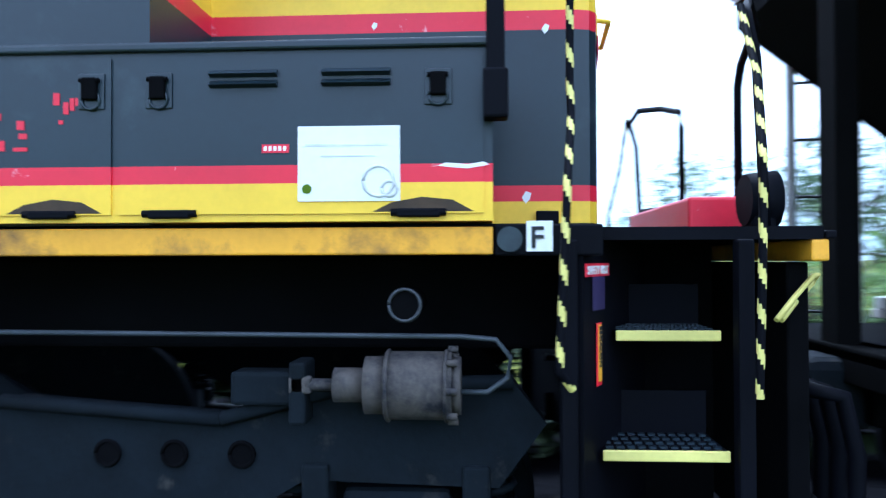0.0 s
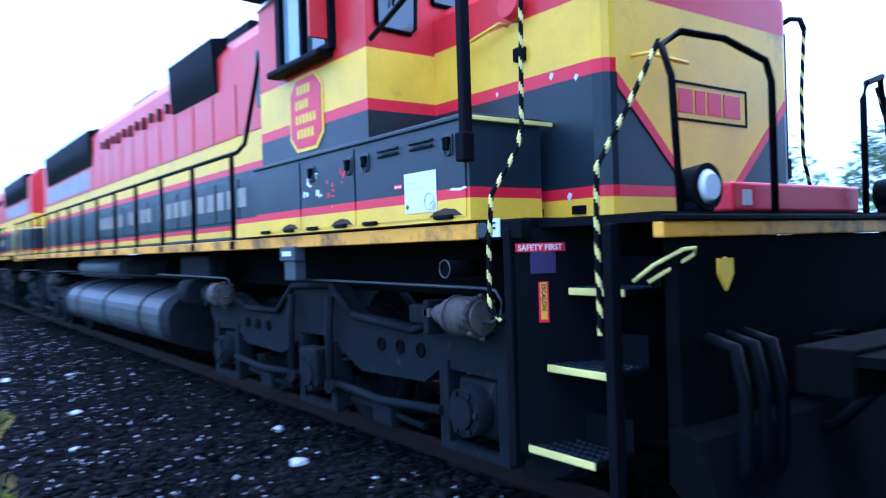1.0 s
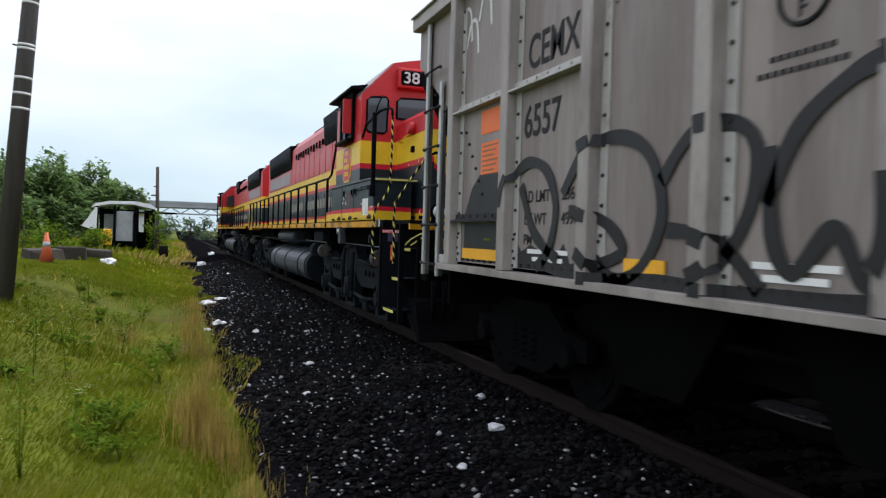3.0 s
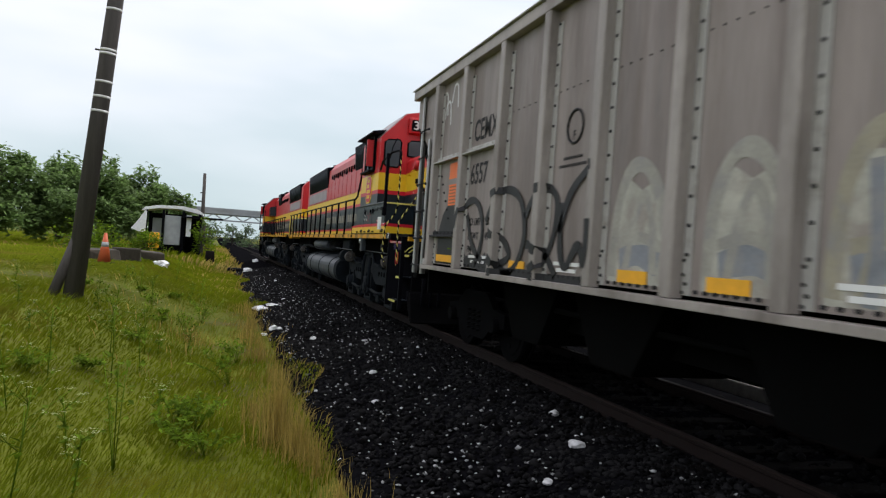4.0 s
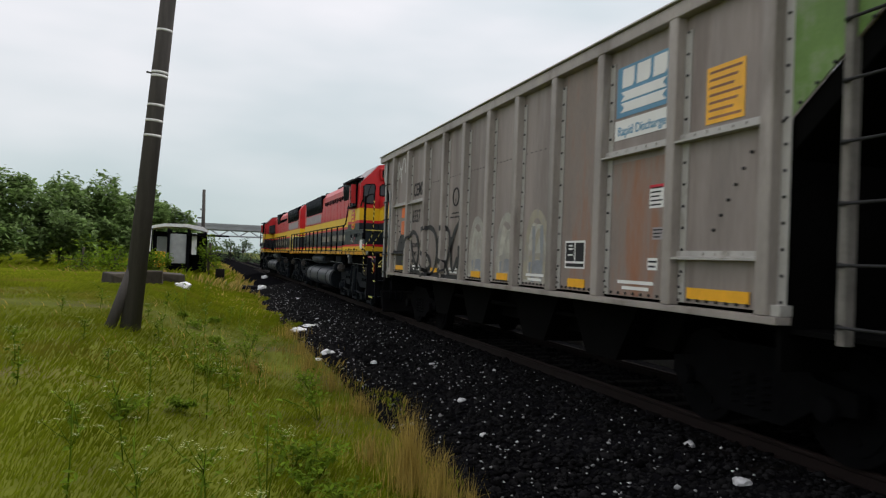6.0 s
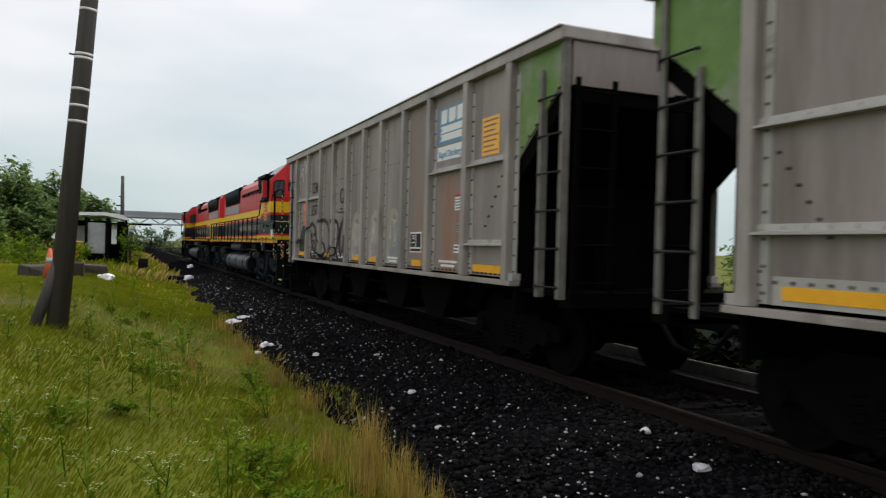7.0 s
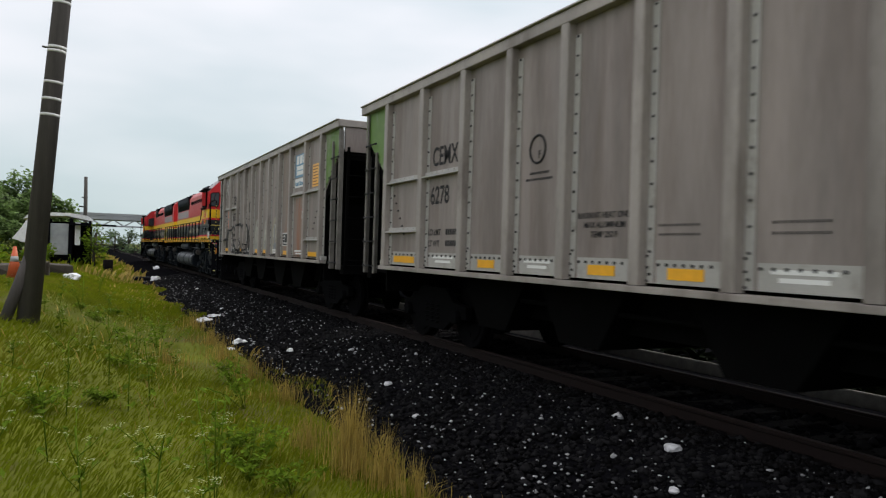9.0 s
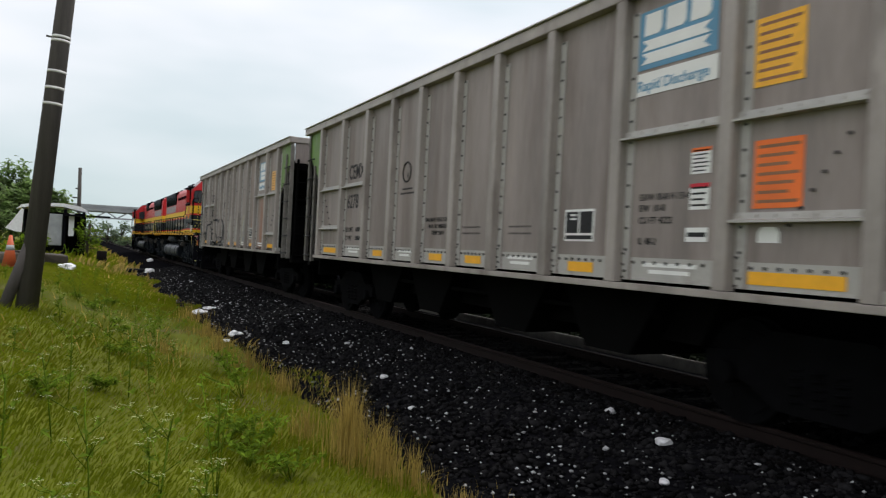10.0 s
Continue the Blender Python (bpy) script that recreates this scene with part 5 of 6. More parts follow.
    for z in (0.33, 0.21):
        part("ribbon_shape", slab(bmesh.new(), [(sx + 0.08, sz + z), (sx + 0.15, sz + z + 0.05), (sx + 0.08, sz + z + 0.10), (sx + 0.92, sz + z + 0.10), (sx + 0.85, sz + z + 0.05), (sx + 0.92, sz + z)], "y", y - 0.006, y - 0.003), WHITE, sg)
    # yellow notice, small notices, orange decals
    def notice(x0, x1, z0, z1, m, rows, ink=LETTER, head=None):
        nt = new("notice"); nt.parent = c
        part("sheet", one(x0, x1, y - 0.003, y, z0, z1), m, nt)
        bm = bmesh.new()
        for k in range(rows):
            z = z1 - (k + 0.75) * (z1 - z0) / (rows + 0.5)
            box(bm, x0 + 0.08 * (x1 - x0), x1 - (0.08 + 0.1 * (k % 3)) * (x1 - x0), y - 0.004, y - 0.003, z - 0.16 * (z1 - z0) / rows, z + 0.16 * (z1 - z0) / rows)
        tagged(part("print_bar", bm, ink, nt), kind="stuff")
        if head:
            part("head_bar", one(x0, x1, y - 0.004, y - 0.003, z1 - 0.035, z1), head, nt)
    if first:
        notice(12.72, 13.22, 2.78, 3.28, REFLECT, 7, RUST)
        notice(11.88, 12.12, 2.09, 2.32, WHITE, 5, LETTER, STRIPE); notice(11.95, 12.13, 1.78, 1.90, ROOFGREY, 3); notice(11.88, 12.05, 1.48, 1.60, WHITE, 2)
        notice(1.98, 2.42, 2.40, 2.62, ORANGE, 1, ORANGE); notice(2.0, 2.42, 2.03, 2.32, ORANGE, 6, RUST)
        part("spray_patch", slab(bmesh.new(), [(1.62, 1.66), (2.52, 1.66), (2.54, 2.02), (2.3, 2.10), (2.0, 2.04), (1.8, 1.92)], "y", y - 0.002, y), GRAFFITI, c, "dark sprayed patch")
        part("spray_patch", slab(bmesh.new(), [(1.62, 1.22), (2.52, 1.22), (2.52, 1.58), (1.62, 1.58)], "y", y - 0.001, y), GRAFFITI, c, "dark sprayed patch")
        part("spray_patch", slab(bmesh.new(), [(2.78, 1.205), (3.88, 1.205), (3.88, 1.30), (3.72, 1.27), (3.62, 1.42), (3.5, 1.30), (3.36, 1.26), (3.22, 1.36), (3.08, 1.40), (2.92, 1.34), (2.80, 1.44)], "y", y - 0.001, y), GRAFFITI, c, "ragged black spray along the sill")
        part("chalk_mark", one(2.12, 2.26, y - 0.003, y, 1.42, 1.44), LEAF, c)
    else:
        notice(12.5, 12.95, 2.75, 3.28, REFLECT, 7, RUST)
        notice(11.88, 12.10, 2.13, 2.35, WHITE, 6, LETTER, ORANGE); notice(11.88, 12.10, 1.83, 2.05, WHITE, 4, LETTER, STRIPE); notice(11.85, 12.1, 1.56, 1.68, WHITE, 1)
        notice(12.54, 12.98, 1.82, 2.34, ORANGE, 7, RUST)
        part("white_tag", slab(bmesh.new(), [(12.6, 1.56), (12.8, 1.56), (12.8, 1.64), (12.76, 1.68), (12.64, 1.68), (12.6, 1.64)], "y", y - 0.003, y), WHITE, c)
        part("white_tag", slab(bmesh.new(), [(2.42, 1.52), (2.5, 1.46), (2.55, 1.55), (2.46, 1.60)], "y", y - 0.004, y), WHITE, c, "torn white paper tag")
    # black panel with a white border
    px, pz = (10.09, 1.46) if first else (10.09, 1.55)
    pn = new("stencil_panel"); pn.parent = c
    part("panel_border", one(px, px + 0.5, y - 0.002, y, pz, pz + 0.33), WHITE, pn, "white border")
    bm = one(px + 0.025, px + 0.235, y - 0.004, y - 0.002, pz + 0.085, pz + 0.305); box(bm, px + 0.265, px + 0.475, y - 0.004, y - 0.002, pz + 0.085, pz + 0.305); box(bm, px + 0.025, px + 0.475, y - 0.004, y - 0.002, pz + 0.02, pz + 0.06)
    part("panel_field", bm, LETTER, pn)
    bm = bmesh.new(); box(bm, px + 0.10, px + 0.20, y - 0.005, y - 0.004, pz + 0.26, pz + 0.28); box(bm, px + 0.10, px + 0.20, y - 0.005, y - 0.004, pz + 0.22, pz + 0.24)
    if first: box(bm, px + 0.08, px + 0.2, y - 0.005, y - 0.004, pz + 0.15, pz + 0.17)
    part("panel_bar", bm, WHITE, pn)
    if first:
        # rust wash down two panels
        part("rust_stain", slab(bmesh.new(), [(10.0, 1.205), (10.83, 1.205), (10.83, 3.82), (10.0, 3.82)], "y", y - 0.0006, y), RUSTWASH, c, "brown rust wash")
        part("rust_stain", slab(bmesh.new(), [(11.16, 1.205), (12.20, 1.205), (12.20, 2.60), (11.16, 2.60)], "y", y - 0.0006, y), RUSTWASH, c, "brown rust wash")
        # black tag
        strokes = [
            [(2.62, 1.72), (2.75, 1.95), (3.05, 2.06), (3.35, 1.96), (3.5, 1.68), (3.4, 1.36), (3.2, 1.22)],
            [(2.9, 1.88), (3.1, 1.55), (3.3, 1.40), (3.55, 1.30)],
            [(3.6, 1.78), (3.9, 2.06), (4.3, 2.12), (4.65, 1.98), (4.8, 1.62), (4.62, 1.30), (4.3, 1.20), (3.95, 1.36)],
            [(3.7, 1.66), (4.0, 1.62), (4.25, 1.54), (4.4, 1.38), (4.1, 1.28)],
            [(4.78, 1.80), (5.05, 2.05), (5.4, 2.06), (5.55, 1.90), (5.5, 1.6), (5.3, 1.34), (5.05, 1.22)],
            [(4.85, 1.52), (5.1, 1.50), (5.35, 1.42), (5.6, 1.22)],
            [(5.62, 1.64), (5.8, 1.98), (6.1, 2.18), (6.32, 2.22)],
            [(5.64, 1.92), (5.66, 1.5), (5.8, 1.32), (6.02, 1.52), (6.18, 1.3), (6.32, 1.42), (6.33, 1.75)],
            [(3.3, 1.25), (3.9, 1.19), (4.8, 1.21), (5.6, 1.19), (6.3, 1.22)],
        ]
        for st in strokes:
            part("spray_stroke", ribbon(bmesh.new(), st, 0.05, -1.556, across=True), GRAFFITI, c, "looping black spray-paint stroke")
        # pale faded pieces
        rnd = random.Random(11)
        for x0, m in ((6.62, PALE_SPRAY), (7.85, PALE_SPRAY), (8.9, OCHRE_SPRAY)):
            bm = bmesh.new()
            w = 0.78
            ribbon(bm, [(x0, 1.28), (x0 + 0.05, 1.85), (x0 + 0.3 * w, 2.14), (x0 + 0.62 * w, 2.10), (x0 + 0.9 * w, 1.75), (x0 + w, 1.3)], 0.07, y - 0.001)
            ribbon(bm, [(x0 + 0.2, 1.3), (x0 + 0.3, 1.7), (x0 + 0.42, 1.92), (x0 + 0.55, 1.7), (x0 + 0.6, 1.32)], 0.05, y - 0.001)
            ribbon(bm, [(x0 + 0.1, 1.55), (x0 + 0.4, 1.6), (x0 + 0.7, 1.52)], 0.045, y - 0.001)
            part("spray_piece", bm, m, c, "faded pale spray-paint piece")
            out = [(x0 - 0.05, 1.24), (x0 + w + 0.04, 1.24), (x0 + w + 0.02, 1.62), (x0 + 0.92 * w, 1.86), (x0 + 0.7 * w, 2.02), (x0 + 0.5 * w, 1.96 + 0.06 * (x0 > 8)), (x0 + 0.28 * w, 2.05), (x0 + 0.06 * w, 1.84), (x0 - 0.03, 1.55)]
            part("spray_piece", slab(bmesh.new(), out, "y", y - 0.0004, y + 0.001), SPRAYFILL, c, "worn pale grey spray-paint fill")
            bm = ribbon(bmesh.new(), [(x0 + 0.12, 1.42), (x0 + 0.4, 1.46), (x0 + 0.66, 1.4)], 0.10, y - 0.0005)
            part("spray_piece", bm, BLUE_SPRAY, c, "blue-grey spray-paint fill")
        bm = bmesh.new()
        for x0 in (9.15, 9.4): ribbon(bm, [(x0, 1.25), (x0 + 0.02, 1.6), (x0 - 0.01, 2.0)], 0.05, y - 0.0015)
        part("spray_piece", bm, BLUE_SPRAY, c)
        bm = bmesh.new()
        for x0, z0 in ((1.38, 3.45), (1.55, 3.3), (1.85, 3.5)): ribbon(bm, [(x0, z0), (x0 + 0.1, z0 + 0.22), (x0 + 0.24, z0 + 0.2), (x0 + 0.3, z0 - 0.1)], 0.022, y - 0.001)
        part("spray_piece", bm, OFFWHITE, c, "white spray-paint scrawl")
    return c


car_one = build_car("first")
car_two = build_car("second")
loco_lead = copy_thing(loco_front, pose(0, 0, 0, 0, 0, 180))

# ---- grass and weeds ----
def edge_y(x):
    return 1.62 + 0.22 * math.sin(x * 0.55 + 1.0) + 0.16 * math.sin(x * 1.7) + 0.05 * math.sin(x * 4.1)


def blades(n, xs, ys, h, w, lean, seed):
    """Bent blades: five corners and three triangles each, rooted on the ground."""
    rg = np.random.default_rng(seed)
    z = np.array([ground_z(a, b) if b < 1.3 else max(ground_z(a, b), bed_z(b)) for a, b in zip(xs, ys)]) - 0.02
    a = rg.uniform(0, 2 * np.pi, n); d = rg.uniform(0, 2 * np.pi, n); b = lean * rg.random(n)
    ux, uy, dx, dy = np.cos(a), np.sin(a), np.cos(d), np.sin(d)
    v = np.empty((n, 5, 3))
    for i, (f, wf, bf) in enumerate(((0, 1, 0), (0, -1, 0), (0.55, 0.7, 0.35), (0.55, -0.7, 0.35), (1, 0, 1))):
        v[:, i, 0] = xs + ux * w * wf + dx * b * h * bf
        v[:, i, 1] = ys + uy * w * wf + dy * b * h * bf
        v[:, i, 2] = z + h * f * (1 - 0.25 * b * bf)
    t = np.array([(0, 1, 3), (0, 3, 2), (2, 3, 4)])
    return v.reshape(-1, 3), (t[None] + 5 * np.arange(n)[:, None, None]).reshape(-1, 3)


def meadow(n, x0, x1, y0, power, seed, hmin, hmax, name, material, label, wide=1.0, hay=False):
    rg = np.random.default_rng(seed)
    xs = x1 - (x1 - x0) * rg.random(n) ** power
    e = np.array([edge_y(x) for x in xs])
    ys = e - (e - y0) * rg.random(n) ** (1.0 if not hay else 2.6) * np.clip(0.35 + (-xs) / 20, 0.3, 1)
    clump = np.array([0.5 + 0.9 * noise.noise(Vector((x * 0.7, y * 0.7, seed))) for x, y in zip(xs, ys)])
    h = (hmin + (hmax - hmin) * rg.random(n) ** 1.6) * np.clip(0.65 + clump * 0.7, 0.4, 1.7)
    w = (0.0028 + 0.0022 * np.clip(-xs - 3, 0, 40) * 0.35) * (0.7 + 0.6 * rg.random(n)) * wide
    v, f = blades(n, xs, ys, h, w, 0.9, seed)
    return tagged(mesh_from(name, v, f, [material]), label, "grass", kind="stuff")


meadow(260000, -46, -1.0, -13, 1.55, 21, 0.05, 0.17, "meadow_grass", GRASS, "short green meadow grass beside the track")
meadow(60000, -4.0, 10, -10, 1.0, 25, 0.04, 0.15, "meadow_grass", GRASS, "short green grass behind the start of the walk")
meadow(1900, -46, -5.5, -9, 1.3, 22, 0.08, 0.24, "dry_meadow_grass", HAY, "dry straw-coloured grass among the green", 0.8, True)
meadow(24000, -130, -40, -60, 1.0, 23, 0.25, 0.7, "far_meadow_grass", GRASS, "tall green grass further along the line", 3.0)
meadow(1800, -110, -36, -20, 1.0, 24, 0.25, 0.6, "far_dry_grass", HAY, "tall dry grass further along the line", 2.5, True)


def tuft(x, y, n, h, spread, seed, lean=0.34, label="clump of tall dry straw-coloured grass"):
    rg = np.random.default_rng(seed)
    r = np.abs(rg.normal(0, spread, n)); a = rg.uniform(0, 2 * np.pi, n)
    xs, ys = x + r * np.cos(a) * 1.5, y + r * np.sin(a)
    hh = h * (0.55 + 0.5 * rg.random(n)) * np.clip(1.15 - r / spread * 0.25, 0.4, 1.2)
    v, f = blades(n, xs, ys, hh, rg.uniform(0.0022, 0.0038, n) * (1 + max(0, -x - 8) * 0.05), lean, seed)
    return tagged(mesh_from("grass_tuft", v, f, [HAY]), label, "grass tuft", "dry grass tufts", kind="stuff")


tuft(-6.55, 1.10, 430, 0.76, 0.14, 1)
tuft(-6.1, 1.24, 240, 0.55, 0.14, 2)
tuft(-5.7, 1.36, 130, 0.42, 0.14, 4)
tuft(-7.3, 0.95, 140, 0.45, 0.16, 3)
for k, (x, y, h) in enumerate(((-4.9, 1.42, 0.3), (-9.8, 1.35, 0.42), (-11.5, 1.25, 0.5), (-13.2, 1.1, 0.5), (-15.5, 1.3, 0.45), (-18.5, 1.35, 0.5), (-12.4, 0.2, 0.4))):
    tuft(x, y, 170, h * 0.85, 0.24 + 0.01 * k, 10 + k)


def leaf_quads(bm, p, n, size, spread, rnd, flat=0.3):
    for _ in range(n):
        q = p + Vector((rnd.gauss(0, spread), rnd.gauss(0, spread), rnd.gauss(0, spread * flat)))
        a = Vector((rnd.uniform(-1, 1), rnd.uniform(-1, 1), rnd.uniform(-0.5, 0.5))).normalized()
        b = a.cross(Vector((rnd.uniform(-0.4, 0.4), rnd.uniform(-0.4, 0.4), 1))).normalized()
        s = size * rnd.uniform(0.6, 1.3)
        vs = [bm.verts.new(q - a * s * 0.5), bm.verts.new(q + b * s * 0.28), bm.verts.new(q + a * s * 0.55 + Vector((0, 0, -0.15 * s))), bm.verts.new(q - b * s * 0.28)]
        bm.faces.new(vs)


def weed(x, y, h, seed, flowers):
    rnd = random.Random(seed)
    w = thing("weed", "tall thin-stemmed weed with small pale flower heads" if flowers else "leafy green weed in the grass", "weed", "weeds in the grass", at=(x, y, ground_z(x, y)))
    stems, leaves, fl = bmesh.new(), bmesh.new(), bmesh.new()
    lean = Vector((rnd.uniform(-0.12, 0.12), rnd.uniform(-0.12, 0.12), 0))
    if flowers:
        top = Vector((0, 0, h * 0.8)) + lean * h
        tube(stems, [(0, 0, -0.03), top * 0.5 + Vector((0.01, 0.01, 0)), top], 0.006, 5)
        for k in range(9):
            u = rnd.uniform(0.5, 1.0); a = k * 2.4 + rnd.uniform(-0.3, 0.3)
            p = top * u; r = h * rnd.uniform(0.1, 0.3)
            tip = p + Vector((math.cos(a) * r, math.sin(a) * r, h * rnd.uniform(0.08, 0.22)))
            tube(stems, [p, p.lerp(tip, 0.5) + Vector((0, 0, -0.01)), tip], 0.003, 4)
            leaf_quads(leaves, p.lerp(tip, 0.4), 2, 0.055, 0.02, rnd, 0.5)
            leaf_quads(leaves, tip, 3, 0.03, 0.018, rnd, 0.3)
            for _ in range(9):
                q = tip + Vector((rnd.gauss(0, 0.022), rnd.gauss(0, 0.022), rnd.uniform(0.0, 0.012)))
                n = [fl.verts.new(q + Vector((math.cos(v) * 0.008, math.sin(v) * 0.008, 0.003 * (i % 2)))) for i, v in enumerate((0, 1.57, 3.14, 4.71))]
                fl.faces.new(n)
        for k in range(7):
            leaf_quads(leaves, top * rnd.uniform(0.1, 0.6), 1, 0.09, 0.035, rnd, 0.6)
    else:
        for k in range(4 if h > 0.6 else 7):
            a = rnd.uniform(0, 6.28); r = rnd.uniform(0.06, 0.24) if h > 0.6 else rnd.uniform(0.3, 1.1)
            tip = Vector((math.cos(a) * h * r, math.sin(a) * h * r, h * rnd.uniform(0.55, 1.05))) + lean * h
            mid = tip * 0.5 + Vector((0, 0, 0.08 * h))
            tube(stems, [(0, 0, -0.03), mid, tip], 0.0045, 4)
            for u in (0.45, 0.6, 0.75, 0.88, 1.0):
                p = mid.lerp(tip, (u - 0.5) * 2) if u > 0.5 else mid * (u * 2)
                leaf_quads(leaves, p, 3 if h > 0.6 else 5, 0.06, 0.035, rnd, 0.5)
    part("stem", stems, LEAF, w)["kind"] = "stuff"; part("foliage", leaves, LEAF, w)["kind"] = "stuff"
    if flowers:
        part("blossom", fl, FLORET, w)["kind"] = "stuff"
    else:
        fl.free()


for k, (x, y, h, f) in enumerate(((-4.75, -0.67, 1.0, True), (-5.3, -0.95, 0.95, True), (-5.6, -0.16, 0.92, False), (-6.9, 0.38, 0.34, False), (-6.5, 0.25, 0.32, False), (-7.2, 0.2, 0.30, False), (-6.1, 0.5, 0.26, False), (-8.6, -0.55, 0.9, True), (-9.2, -0.3, 0.85, True), (-9.7, -0.7, 0.9, True), (-10.4, -0.35, 0.8, True), (-8.1, -1.1, 0.9, True), (-7.0, -1.2, 0.9, True), (-11.4, -0.9, 0.8, True), (-9.3, 0.75, 0.5, False), (-12.8, 0.1, 0.5, False), (-14.5, -0.6, 0.8, True), (-15.5, 0.3, 0.5, False), (-17, -1.0, 0.8, False), (-19, 0.2, 0.7, False), (-24, -0.6, 0.8, False), (-6.2, -1.5, 0.9, True), (-11.0, 0.9, 0.4, False), (-29, -2.2, 1.1, False), (-31, -1.4, 1.2, False))):
    weed(x, y, h, 40 + k, f)
rw = random.Random(61)
for k in range(30):
    x = -4.6 - 16 * rw.random() ** 1.2
    weed(x, rw.uniform(-3.4, 1.0) if x < -7 else rw.uniform(-1.2, 0.7), rw.uniform(0.3, 0.6), 500 + k, True) if rw.random() < 0.6 else weed(x, rw.uniform(-2.5, 0.9), rw.uniform(0.12, 0.22), 500 + k, False)


# ---- trees, bushes ----
def tree(x, y, h, spread, seed, n=5200, leaf=0.5, material=None, label="dense green tree behind the hut", group="trees beside the line", low=0.25):
    rnd = random.Random(seed)
    t = thing("tree", label, "tree", group, at=(x, y, ground_z(x, y) - 0.05))
    bm = tube(bmesh.new(), [(0, 0, 0), (0.05 * h * rnd.uniform(-1, 1), 0, h * 0.3), (0.04 * h * rnd.uniform(-1, 1), 0.03 * h, h * 0.75)], 0.028 * h, 8)
    lobes = []
    for k in range(13):
        a = k * 2.4 + rnd.uniform(-0.4, 0.4); r = spread * rnd.uniform(0.35, 0.8); z = h * rnd.uniform(low + 0.1, 0.85)
        p = Vector((math.cos(a) * r, math.sin(a) * r, z)); lobes.append((p, spread * rnd.uniform(0.28, 0.5)))
        tube(bm, [(0, 0, h * rnd.uniform(0.2, 0.5)), p * 0.6 + Vector((0, 0, h * 0.12)), p], 0.009 * h, 5)
    lobes.append((Vector((0, 0, h * 0.86)), spread * 0.42))
    part("trunk", bm, BARK, t)
    cr = bmesh.new()
    for p, r in lobes:
        for _ in range(n // len(lobes)):
            d = Vector((rnd.gauss(0, 1), rnd.gauss(0, 1), rnd.gauss(0, 0.8))).normalized()
            q = p + d * r * rnd.uniform(0.5, 1.1) * (1 + 0.35 * noise.noise(p + d * 1.7))
            q.z = max(q.z, 0.12 * h)
            leaf_quads(cr, q, 1, leaf, 0.02, rnd)
    part("crown", cr, material or TREELEAF, t)


for k, (x, y, h, s) in enumerate(((-74, -9.5, 8.4, 3.4), (-78, -6.3, 8.2, 3.0), (-72, -12.5, 7.8, 3.4), (-82, -3.9, 6.2, 2.4), (-68, -16.5, 7.8, 3.4), (-64, -22, 8.0, 3.6), (-71, -8, 4.6, 2.8), (-68, -12, 4.2, 3.0), (-90, -2.6, 4.5, 2.0), (-64, -17, 3.8, 3.0))):
    tree(x, y, h, s, 100 + k)
for k, (x, y, h, s) in enumerate(((-58, -0.4, 3.4, 1.0), (-46, -5.5, 1.8, 1.2), (-44, -3.2, 1.5, 0.9), (-52, -8, 2.4, 1.6))):
    tree(x, y, h, s, 130 + k, 700, 0.22, LEAF, "young green bush beside the hut", "bushes beside the line", 0.05)
for k in range(16):
    rnd = random.Random(200 + k)
    tree(-112 - rnd.uniform(0, 50), -14 + k * 2.4 + rnd.uniform(-2, 2), rnd.uniform(2.2, 4.6), rnd.uniform(1.6, 2.8), 160 + k, 420, 0.55, PALELEAF, "hazy distant bush near the overpass", "distant bushes", 0.05)
for k in range(13):
    rnd = random.Random(300 + k)
    tree(-34 + k * 7.5 + rnd.uniform(-2, 2), 42 + rnd.uniform(-4, 8), rnd.uniform(7, 10.5), rnd.uniform(4, 5.2), 180 + k, 1100, 0.6, PALELEAF, "tall green tree on the far side of the track", "trees beyond the train", 0.1)

# scrub row added to darken the gap between locomotive and car
for k in range(14):
    rnd = random.Random(400 + k)
    tree(-16 + k * 3.2 + rnd.uniform(-1, 1), 17 + rnd.uniform(-1, 3), rnd.uniform(2.0, 3.0), rnd.uniform(1.8, 2.6), 240 + k, 900, 0.3, TREELEAF, "low scrub added beyond the track to darken the gaps", "scrub beyond the train", 0.02)


def shade_belt():
    """A belt of dark scrub, added beyond the track to blacken the view under the train."""
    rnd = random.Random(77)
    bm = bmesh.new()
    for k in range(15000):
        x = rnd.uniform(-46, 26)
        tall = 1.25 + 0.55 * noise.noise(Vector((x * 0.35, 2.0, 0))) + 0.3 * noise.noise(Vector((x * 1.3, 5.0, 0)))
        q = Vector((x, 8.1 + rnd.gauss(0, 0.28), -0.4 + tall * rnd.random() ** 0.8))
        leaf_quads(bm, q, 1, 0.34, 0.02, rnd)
    tagged(part("scrub_hedge", bm, SCRUBLEAF), "dark scrub belt added to blacken the view under the train", "scrub", kind="stuff")


shade_belt()


